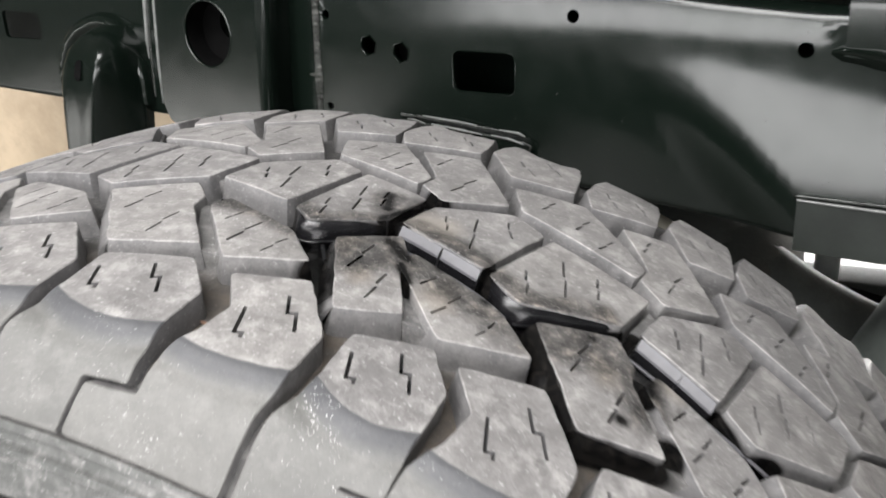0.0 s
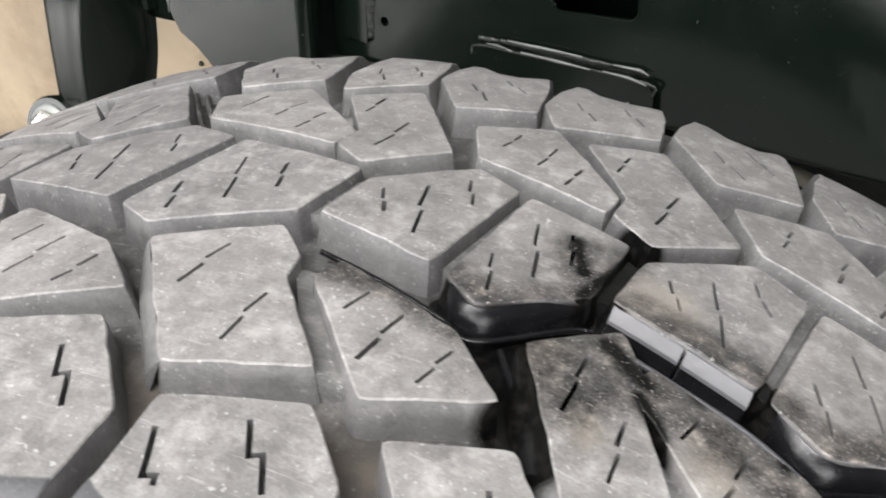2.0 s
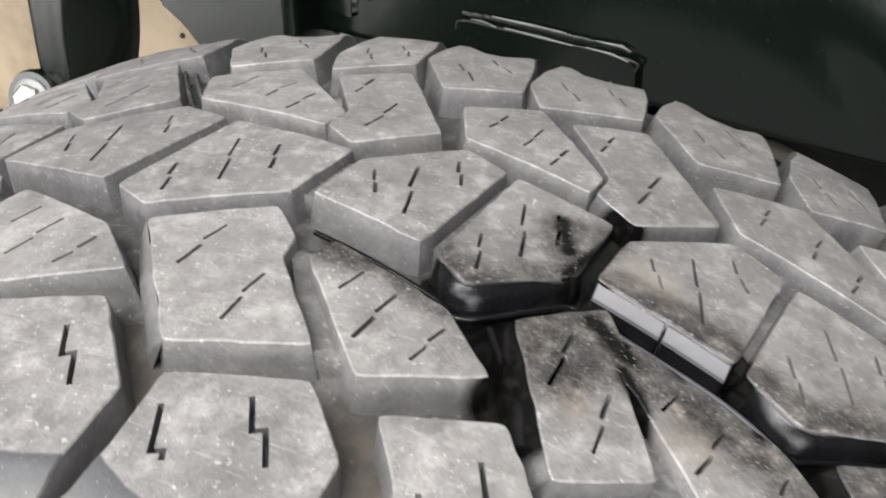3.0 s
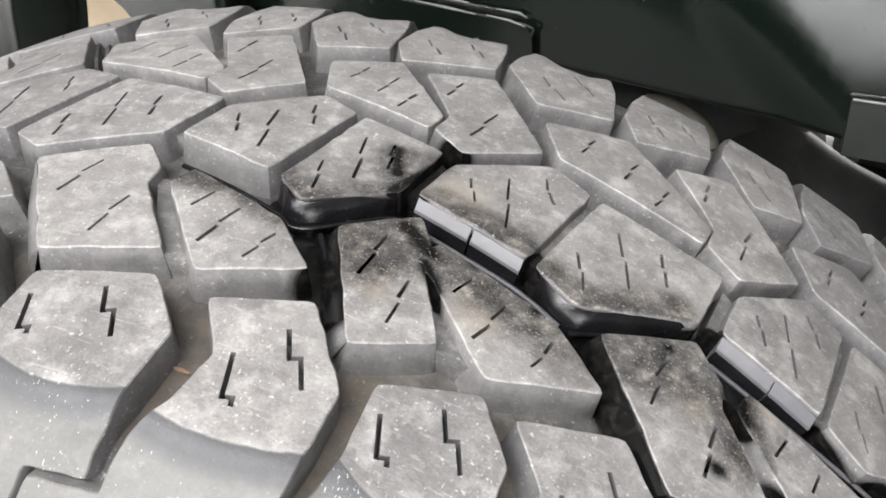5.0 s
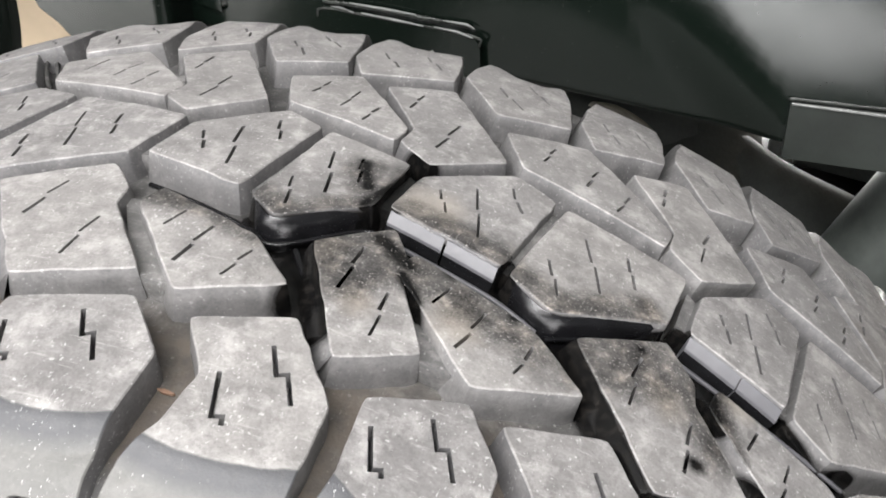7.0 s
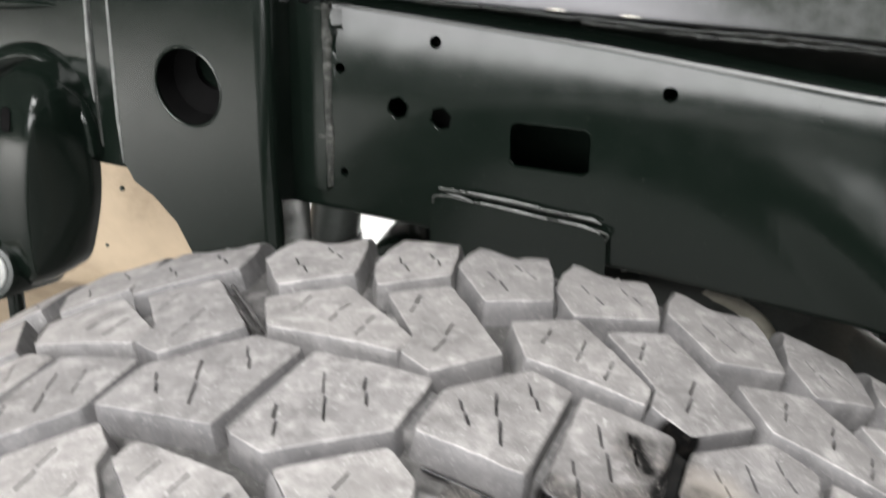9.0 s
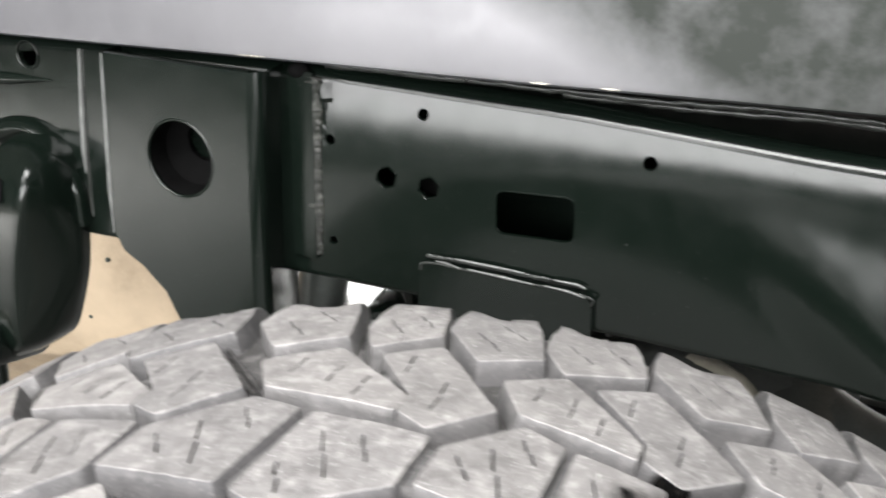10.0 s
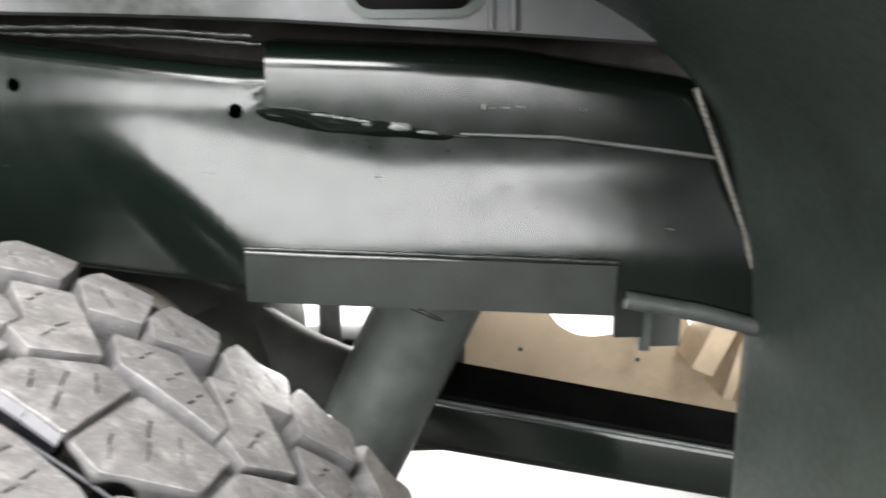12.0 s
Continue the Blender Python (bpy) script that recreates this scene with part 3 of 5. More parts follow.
INNER_LUG_SHORT = ([(0.52, 90), (0.535, 110), (0.57, 121), (0.58, 142), (0.915, 142), (0.925, 122), (0.95, 112), (0.965, 87), (0.61, 69)],
                   [((0.62, 101), (0.71, 84), 1.6), ((0.79, 109), (0.875, 95), 1.6)])
SHAPES = [(ROW_OUTER, 0, OUTER_LUG_LONG), (ROW_OUTER, 1, OUTER_LUG), (ROW_SQUARE, 0, SQUARE_BLOCK), (ROW_SQUARE, 1, WEDGE_BLOCK), (ROW_CENTRE, 0, CENTRE_BLOCK), (ROW_CENTRE, 1, CENTRE_BLOCK_WIDE),
          (ROW_INNER, 0, INNER_BLOCK), (ROW_INNER, 1, INNER_BLOCK_HOOK), (ROW_EDGE, 0, INNER_LUG), (ROW_EDGE, 1, INNER_LUG_SHORT)]

tyre = thing("tyre", (0, 0, 0), "large dusty grey off-road tyre with chunky tread and oil stains", "tyre")
bm = bmesh.new()
ROUND, ACROSS = 300, [k * 0.001 for k in range(-208, -172)] + [k * 0.004 for k in range(-43, 51)]
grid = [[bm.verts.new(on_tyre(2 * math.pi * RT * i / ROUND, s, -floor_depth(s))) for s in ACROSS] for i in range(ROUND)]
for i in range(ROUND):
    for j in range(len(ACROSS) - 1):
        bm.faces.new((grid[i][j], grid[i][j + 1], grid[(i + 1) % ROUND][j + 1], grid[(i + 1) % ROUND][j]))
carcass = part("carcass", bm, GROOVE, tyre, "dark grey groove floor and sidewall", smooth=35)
carcass.data.materials.append(SIDE)
for f in carcass.data.polygons:
    f.material_index = 1 if f.center.y < on_tyre(0, -0.1785, 0).y else 0

# moulded bars that tie neighbouring blocks together low in the narrow grooves
TIES = [(ROW_SQUARE, 1, ((0.61, -50), (0.76, -50), (1.0, -85.5), (0.83, -84)), 0.0036), (ROW_CENTRE, 0, ((-0.04, -33), (0.08, 9), (0.14, 8), (0.02, -37)), 0.0036),
        (ROW_CENTRE, 1, ((0.52, -24), (0.57, 0), (0.63, -4), (0.585, -24)), 0.0036), (ROW_INNER, 1, ((0.25, 45), (0.36, 55), (0.48, 30), (0.42, 22)), 0.005)]
for k in range(REPEATS):
    for row, odd, corner, deep in TIES:
        loop = [(border(row, 2 * k + odd, u), s / 1000) for u, s in corner]
        bm = bmesh.new()
        top = [bm.verts.new(on_tyre(a, s, -deep)) for a, s in loop]
        low = [bm.verts.new(on_tyre(a, s, -TREAD - 0.001)) for a, s in loop]
        bm.faces.new(top)
        for i in range(4):
            bm.faces.new((top[i], low[i], low[(i + 1) % 4], top[(i + 1) % 4]))
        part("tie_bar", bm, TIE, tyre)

for row, odd, (corner, slits) in SHAPES:
    for k in range(REPEATS):
        i = 2 * k + odd - 12
        loop = [(border(row, i, u), s / 1000) for u, s in corner]
        cut = []
        for (u0, s0), (u1, s1), j in slits:
            p, q = Vector((border(row, i, u0), s0 / 1000)), Vector((border(row, i, u1), s1 / 1000))
            if row is ROW_OUTER:
                cut.append(slit(p, q, j / 1000, 0.0014, 0.84 if j < 2.8 else 0.5))
            elif j == 0.0:
                cut.append(slit(p, q, 0.0, 0.001))
            else:
                # two dashes, one beside the other's end
                n = Vector((p.y - q.y, q.x - p.x)).normalized() * j / 1000
                jolt = [Vector((WEAR.gauss(0, 0.0004), WEAR.gauss(0, 0.0004))) for _ in range(4)]
                cut += [slit(p + jolt[0], p + (q - p) * 0.45 + jolt[1] * 0.5, 0.0, WEAR.uniform(0.0009, 0.0014)), slit(p + (q - p) * 0.53 + n + jolt[2] * 0.5, q + n + jolt[3], 0.0, WEAR.uniform(0.0009, 0.0014))]
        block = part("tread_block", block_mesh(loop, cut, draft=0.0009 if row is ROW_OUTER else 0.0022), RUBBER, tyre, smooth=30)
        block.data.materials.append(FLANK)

# a rounded ledge runs along the foot of two centre blocks, blackened by oil
def foot_ledge(path, mat, label=""):
    """path: (metres round, metres across) along a block's foot, from its leading end on."""
    line = [Vector((p.x, p.y)) for p in smooth_line([(a, s, 0) for a, s in path], 5)]
    bm = bmesh.new()
    rows_ = []
    for k, p in enumerate(line):
        d = (line[min(k + 1, len(line) - 1)] - line[max(k - 1, 0)]).normalized()
        n = Vector((d.y, -d.x)) if d.x > 0 else Vector((-d.y, d.x))
        n = n * min(1.0, 0.15 + 4.0 * k / len(line), 0.15 + 4.0 * (len(line) - 1 - k) / len(line))
        rows_.append([bm.verts.new(on_tyre((p + n * out).x, (p + n * out).y, h)) for out, h in ((0.0004, -0.0008), (0.0018, -0.0022), (0.0030, -0.0046), (0.0038, -0.0072), (0.0043, -0.0092), (0.0045, -TREAD - 0.001))])
    for a, b in zip(rows_, rows_[1:]):
        for i in range(len(a) - 1):
            bm.faces.new((a[i], a[i + 1], b[i + 1], b[i]))
    bm.faces.new(rows_[0])
    bm.faces.new(rows_[-1])
    part("foot_ledge", bm, mat, tyre, label, smooth=50)


for i in (6, 8):
    at = lambda u, s: (border(ROW_CENTRE, i, u), s / 1000)
    foot_ledge([at(0.02, -40), at(0.15, -47.3), at(0.30, -39.3), at(0.50, -28.7)], OILY, "oily black foot of a tread block")

# the square blocks have a broad sloping shelf down one side
for k in range(-3, 8):
    i = 2 * k
    marks = [(border(ROW_SQUARE, i, 0.25 + 0.30 * f) - 0.0002, (-54.5 - 41.0 * f) / 1000) for f in (0.0, 0.2, 0.4, 0.6, 0.8, 1.0)]
    bm = bmesh.new()
    rows_ = [[bm.verts.new(on_tyre(a - out * (0.55 + 0.45 * min(1, 3 * n / 5)), s - 0.3 * out, h)) for n, (a, s) in enumerate(marks)] for out, h in ((0.0002, -0.0008), (0.0022, -0.0026), (0.0046, -0.0058), (0.0052, -0.0070), (0.0054, -TREAD - 0.001))]
    for a, b in zip(rows_, rows_[1:]):
        for n in range(len(marks) - 1):
            bm.faces.new((a[n], a[n + 1], b[n + 1], b[n]))
    for n in (0, -1):
        bm.faces.new([r[n] for r in rows_])
    part("side_shelf", bm, FLANK, tyre, smooth=30)

# a rust-red chip lies in the mud of one groove
spot = [on_tyre(radians(t) * RT, s / 1000, -0.0106) for t, s in ((10.3, -115.6), (10.55, -115.0), (10.95, -115.6), (10.9, -116.2), (10.5, -116.4))]
bm = bmesh.new()
low, top = [bm.verts.new(p) for p in spot], [bm.verts.new(p + Vector((0, -0.0002, 0.0008))) for p in spot]
bm.faces.new(top)
for k in range(5):
    bm.faces.new((low[k], low[(k + 1) % 5], top[(k + 1) % 5], top[k]))
part("mud_chip", bm, RUST, tyre, "rust-red chip of dried mud")

# low ribs in the oily grooves
RIBS = [(-7.2, 0.9, ((4.8, -36), (7.4, -42), (9.9, -49), (11.1, -53), (13.6, -36), (14.3, -33))), (-6.4, 0.8, ((14.9, -36), (17.3, -41), (19.7, -46), (21.5, -52.5))),
        (-7.0, 0.9, ((21.9, -53), (25.4, -36), (26.9, -35))), (-6.4, 0.8, ((27.4, -36), (31.0, -43), (35.0, -49))),
        (-6.5, 1.1, ((12.0, -54), (13.0, -66), (14.3, -80))), (-7.5, 1.0, ((12.8, -54), (13.9, -67), (15.2, -80))), (-6.0, 1.0, ((23.3, -55), (25.3, -75), (26.7, -89))),
        (-6.0, 1.0, ((-5.9, 34), (-9.8, 74), (-12.0, 100))), (-7.5, 1.0, ((-5.4, 36), (-9.3, 76), (-11.4, 100))), (-6.5, 1.0, ((-18.2, 28), (-21.9, 64), (-23.0, 95)))]
for high, wide, marks in RIBS:
    line = smooth_line([(radians(t) * RT, y / 1000, 0) for t, y in marks], 6)
    # ribs 6.4 mm down get pale rubber to paint a silvery glint
    part("groove_rib", tube(bmesh.new(), [on_tyre(p.x, p.y, high / 1000) for p in line], wide / 1000, 8), WET if high == -6.4 else GROOVE if marks[0][0] < 0 else OILY, tyre, "shiny oily rib" if marks[0][0] > 0 and high != -6.4 else "", smooth=60)

# a sloping moulded step in two pieces at the foot of two centre blocks
for i, u0, u1 in ((7, 0.575, 0.775), (7, 0.785, 0.965), (9, 0.575, 0.79), (9, 0.795, 0.965)):
    bm = bmesh.new()
    marks = [(border(ROW_CENTRE, i, u0 + (u1 - u0) * k / 6), -0.0258 - 0.0104 * (u0 + (u1 - u0) * k / 6 - 0.57) / 0.4) for k in range(7)]
    rows_ = [[bm.verts.new(on_tyre(a, s + ds, h)) for a, s in marks] for ds, h in ((0.002, -0.0010), (-0.0008, -0.0012), (-0.0036, -0.0040), (-0.0039, -0.0050), (-0.0040, -TREAD - 0.001))]
    for a, b in zip(rows_, rows_[1:]):
        for k in range(6):
            bm.faces.new((a[k], a[k + 1], b[k + 1], b[k]))
    for k in (0, 6):
        bm.faces.new([r[k] for r in rows_])
    step = part("moulded_step", bm, WET, tyre, "smooth pale grey rubber step with a black foot", smooth=20)
    step.data.materials.append(OILY)
    for k in range(18, 24):
        step.data.polygons[k].material_index = 1

# ---- the workshop ----
def slab(name, x0, x1, y0, y1, z0, z1, mat, label, category):
    return tagged(part(name, box(bmesh.new(), x0, x1, y0, y1, z0, z1), mat), label, category, kind="structure")


slab("floor", -8.5, 5, -5, 6, -0.16, -0.0637, CONCRETE, "pale bare workshop floor under the truck", "floor")
slab("ceiling", -8.6, 5.1, -5.1, 6.1, 3.0, 3.1, CONCRETE, "plain pale workshop ceiling", "ceiling")
slab("wall_west", -8.6, -8.5, -5.1, 6.1, -0.16, 3.0, WALL, "plain dark workshop wall", "wall")
slab("wall_east", 5, 5.1, -5.1, 6.1, -0.16, 3.0, WALL, "plain dark workshop wall", "wall")
slab("wall_south", -8.5, 5, -4.5, -4.4, -0.16, 3.0, WALL, "plain dark workshop wall", "wall")
slab("wall_north", -8.5, 5, 6, 6.1, -0.16, 3.0, WALL, "plain dark workshop wall", "wall")


# ---- the truck's frame rail ----
def rail_y(x):
    """The rail's outer face in plan, with its bend."""
    a, b = 0.2957 - 0.2325 * x, 0.2352 - 0.10 * (x - 0.26)
    f = min(max((x - 0.10) / 0.32, 0), 1)
    f = f * f * (3 - 2 * f)
    return a * (1 - f) + b * f


def along(x, points):
    """Straight lines through (x, value)."""
    for (x0, v0), (x1, v1) in zip(points, points[1:]):
        if x <= x1:
            return v0 + (v1 - v0) * (x - x0) / (x1 - x0)
    return points[-1][1]


def rail_top(x):
    return along(x, ((-0.8, 0.985), (-0.3, 0.974), (-0.12, 0.965), (0.06, 0.951), (0.2, 0.936), (0.28, 0.929), (0.6, 0.905)))


def rail_low(x):
    return along(x, ((-0.8, 0.815), (-0.15, 0.806), (0.1, 0.798), (0.26, 0.788), (0.5, 0.785), (0.62, 0.765)))


def on_rail(x, z, d):
    """The rail's face leans back a little; behind a slanting crease its lower half is pressed outwards."""
    f = min(max((x - 0.132 - 0.85 * max(0.888 - z, 0.0)) / 0.072, 0), 1)
    e = 0.895 - 0.17 * min(max(x - 0.20, 0.0), 0.15) - z
    hip = lambda v: 0.5 * v + 0.5 * math.sqrt(v * v + 0.00016)
    press = 0.2 * f * f * (3 - 2 * f) * (hip(e) - hip(0.812 - z))
    wide = along(x, ((-0.12, 0.085), (0.05, 0.055), (0.19, 0.032), (0.27, 0.028)))
    curl = max(0.0, z - rail_top(x) + wide) if -0.12 < x < 0.272 else 0.0
    return Vector((x, rail_y(x) + 0.035 * (z - 0.86) + along(x, ((-0.12, 0.10), (0.05, 0.13), (0.2, 0.165))) / wide * min(curl, wide) ** 2 - press + d, z))


frame_thing = thing("chassis_frame", (0, 0.3, 0.8), "glossy black painted steel truck frame with welds and holes", "truck frame")
X0, X1, RND = -0.75, 0.62, 0.010
xs = [X0 + (X1 - X0) * k / 120 for k in range(121)]
bm = bmesh.new()
outline = [(x, rail_low(x) + 0.006) for x in xs] + [(x, rail_top(x) - RND) for x in xs[::-1]]
hexa = [circle(-0.072, 0.891, 0.0085, 6, 0.3), circle(-0.040, 0.887, 0.0085, 6, 0.3)]
rounds = [circle(-0.044, 0.937, 0.0042, 12), circle(-0.116, 0.914, 0.0040, 12), circle(-0.117, 0.838, 0.0034, 12), circle(0.107, 0.919, 0.0046, 12), circle(0.258, 0.904, 0.0048, 12), circle(-0.394, 0.9605, 0.0098, 20)]
square = [rounded(0.0085, 0.062, 0.8605, 0.8915, 0.006), rounded(-0.60, -0.528, 0.875, 0.905, 0.006)]
plate(bm, outline, hexa + rounds + square, 0.0045, on_rail, 170, 60)
for edge, sign, soft in ((rail_top, 1, RND), (rail_low, -1, 0.006)):
    rows_ = []
    for k in range(9):
        a = math.pi / 2 * k / 8
        rows_.append([bm.verts.new(on_rail(x, edge(x) + sign * soft * (math.sin(a) - 1), soft * (1 - math.cos(a)))) for x in xs])
    rows_.append([bm.verts.new(on_rail(x, edge(x), 0.085)) for x in xs])
    for a, b in zip(rows_, rows_[1:]):
        for i in range(len(xs) - 1):
            bm.faces.new((a[i], a[i + 1], b[i + 1], b[i]))
part("rail_web", bm, FRAME, frame_thing, smooth=35)
bm = bmesh.new()
plate(bm, [(x, rail_low(x)) for x in xs] + [(x, rail_top(x)) for x in xs[::-1]], [], 0.004, lambda x, z, d: on_rail(x, z, 0.085 + d))
part("inner_web", bm, FRAME, frame_thing)


def bead(name, points, radius, parent, seed=1, lumps=0.25, spatter=0, paint=WELD):
    """A weld bead: a flat strip with fine ripples, ragged borders and a few larger lumps."""
    rng = random.Random(seed)
    line = smooth_line(points, 70)
    slow = [rng.random() for _ in range(len(line) // 7 + 6)]
    blend = lambda k, n: slow[k // 7 + n] * (1 - (k / 7 - k // 7)) + slow[k // 7 + n + 1] * (k / 7 - k // 7)
    wide = [radius * (0.8 + 0.5 * lumps * (blend(k, 0) - 0.5) + 0.05 * math.sin(1.1 * k) + 0.09 * (rng.random() - 0.5)) for k in range(len(line))]
    wide[0] = wide[-1] = radius * 0.2
    middle = [p.copy() for p in line]
    for k, p in enumerate(line):
        p.z += radius * 0.5 * lumps * (blend(k, 3) - 0.5)
    bm = tube(bmesh.new(), line, wide, 9)
    for i, v in enumerate(bm.verts):
        p = middle[min(i // 9, len(middle) - 1)]
        v.co.y = p.y + (v.co.y - p.y) * 0.55
    # drops of spatter beside the bead
    for _ in range(spatter):
        p, r = rng.choice(line), rng.uniform(0.0006, 0.0013)
        bmesh.ops.create_icosphere(bm, subdivisions=1, radius=r, matrix=Matrix.Translation(p + Vector((rng.uniform(-0.004, 0.004), 0.001, rng.uniform(-0.013, -0.004)))))
    part(name, bm, paint, parent, smooth=70)


bead("weld_seam", [on_rail(-0.126, 0.960, 0.0), on_rail(-0.128, 0.90, 0.0), on_rail(-0.131, 0.825, 0.0)], 0.0072, frame_thing, 2, 0.7, 8, CRUST)

# flange that the seam joins to the rail, and the folded tower plate beside it
bm = bmesh.new()
plate(bm, [(-0.150, 0.825), (-0.131, 0.822), (-0.126, 0.962), (-0.146, 0.962)], [], 0.006, lambda x, z, d: on_rail(x, z, -0.004 + d))
part("joint_flange", bm, FRAME, frame_thing, smooth=35)

TOWER = 0.037
tower_loop = [(-0.288, 0.973), (-0.165, 0.9655), (-0.172, 0.86), (-0.176, 0.735), (-0.235, 0.728), (-0.244, 0.765), (-0.256, 0.79), (-0.275, 0.808), (-0.292, 0.818), (-0.299, 0.832), (-0.297, 0.87)]
bm = bmesh.new()
plate(bm, tower_loop, [circle(-0.228, 0.899, 0.029, 32)], 0.006, lambda x, z, d: on_rail(x, z, -TOWER + d))
part("tower_plate", bm, FRAME, frame_thing, smooth=35)
# rolled right edge and left return of the tower plate
bm = bmesh.new()
rows_ = []
for k in range(10):
    a = math.pi / 2 * k / 9
    rows_.append([bm.verts.new(on_rail(x + 0.012 * math.sin(a), z, -TOWER + 0.012 * (1 - math.cos(a)))) for x, z in ((-0.165, 0.9655), (-0.172, 0.86), (-0.176, 0.735))])
rows_.append([bm.verts.new(on_rail(x + 0.012, z, 0.03)) for x, z in ((-0.165, 0.9655), (-0.172, 0.86), (-0.176, 0.735))])
for a, b in zip(rows_, rows_[1:]):
    for i in range(2):
        bm.faces.new((a[i], a[i + 1], b[i + 1], b[i]))
part("tower_edge", bm, FRAME, frame_thing, smooth=35)
bm = bmesh.new()
rows_ = [[bm.verts.new(on_rail(x + dx, z, d)) for x, z in ((-0.288, 0.973), (-0.297, 0.87), (-0.299, 0.832))] for dx, d in ((0, -TOWER), (-0.0023, -TOWER + 0.0005), (-0.0042, -TOWER + 0.0018), (-0.0055, -TOWER + 0.004), (-0.006, -TOWER + 0.007), (-0.006, 0.0))]
for a, b in zip(rows_, rows_[1:]):
    for i in range(2):
        bm.faces.new((a[i], a[i + 1], b[i + 1], b[i]))
part("tower_return", bm, FRAME, frame_thing, smooth=35)
# pale tubes stand in for glints on the tower's edge and the seam
part("worn_edge", tube(bmesh.new(), [on_rail(x - 0.0015, z, -TOWER + 0.0006) for x, z in ((-0.288, 0.972), (-0.2925, 0.92), (-0.297, 0.87), (-0.299, 0.832))], [0.0009, 0.0016, 0.0018, 0.0008], 8), GLINT_AND_MARK, frame_thing, "pale tube for a glint on an edge", smooth=60)
part("worn_edge", tube(bmesh.new(), [on_rail(x, z, -0.0012) for x, z in ((-0.3375, 0.968), (-0.3435, 0.917), (-0.347, 0.885), (-0.349, 0.865))], [0.0008, 0.0022, 0.0024, 0.0006], 8), GLINT_AND_MARK, frame_thing, "pale tube for a glint on an edge", smooth=60)
# the sleeve seen through the tower's hole; its deep shade is put into the colour
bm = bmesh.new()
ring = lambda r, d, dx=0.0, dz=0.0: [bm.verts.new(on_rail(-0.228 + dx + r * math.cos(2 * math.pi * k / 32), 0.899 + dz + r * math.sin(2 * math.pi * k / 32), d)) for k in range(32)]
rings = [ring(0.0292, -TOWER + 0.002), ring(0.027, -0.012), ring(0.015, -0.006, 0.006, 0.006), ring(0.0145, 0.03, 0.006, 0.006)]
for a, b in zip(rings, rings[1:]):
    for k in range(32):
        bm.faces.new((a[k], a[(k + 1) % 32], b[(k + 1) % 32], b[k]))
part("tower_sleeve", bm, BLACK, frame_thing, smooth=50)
# a black disc closes the bore and stands in for its shade
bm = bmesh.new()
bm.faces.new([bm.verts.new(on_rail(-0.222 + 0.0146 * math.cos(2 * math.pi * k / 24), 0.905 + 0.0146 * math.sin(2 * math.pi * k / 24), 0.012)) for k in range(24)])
part("sleeve_bore", bm, BLACK, frame_thing, "black disc for the shade in a sleeve's bore")

# tab welded on under the rail's slot
bm = bmesh.new()
plate(bm, [(-0.050, 0.74), (0.077, 0.74), (0.0755, 0.822), (0.070, 0.829), (-0.040, 0.836), (-0.047, 0.830)], [], 0.006, lambda x, z, d: on_rail(x, z, -0.0065 + d))
part("welded_tab", bm, FRAME, frame_thing, smooth=35)
bead("weld_seam", [on_rail(-0.042, 0.838, -0.002), on_rail(-0.015, 0.8375, -0.003), on_rail(0.03, 0.835, -0.003), on_rail(0.069, 0.832, -0.002)], 0.0022, frame_thing, 3, 0.4)
bead("weld_seam", [on_rail(-0.046, 0.8285, -0.0065), on_rail(-0.040, 0.8345, -0.0065), on_rail(0.0, 0.8325, -0.0065), on_rail(0.0695, 0.828, -0.0065), on_rail(0.0755, 0.821, -0.0065)], 0.0013, frame_thing, 4, 0.3)

# sleeve lapped over the rail's top
bm = bmesh.new()
sx = [0.279 + (0.62 - 0.279) * k / 24 for k in range(25)]
sl_low = lambda x: along(x, ((0.279, 0.902), (0.40, 0.889), (0.47, 0.887), (0.62, 0.866)))
sl_top = lambda x: along(x, ((0.279, 0.947), (0.43, 0.941), (0.54, 0.924), (0.62, 0.906)))
rows_ = [[bm.verts.new(on_rail(x, sl_low(x), -0.0005)) for x in sx], [bm.verts.new(on_rail(x, sl_low(x), -0.005)) for x in sx]]
for k in range(9):
    a = math.pi / 2 * k / 8
    rows_.append([bm.verts.new(on_rail(x, sl_top(x) - 0.018 + 0.018 * math.sin(a), -0.005 + 0.02 * (1 - math.cos(a)))) for x in sx])
rows_.append([bm.verts.new(on_rail(x, sl_top(x), 0.09)) for x in sx])
for a, b in zip(rows_, rows_[1:]):
    for i in range(len(sx) - 1):
        bm.faces.new((a[i], a[i + 1], b[i + 1], b[i]))
bm.faces.new([r[0] for r in rows_[1:]] + [bm.verts.new(on_rail(0.279, sl_low(0.279), 0.09))])
part("rail_sleeve", bm, FRAME, frame_thing, smooth=35)


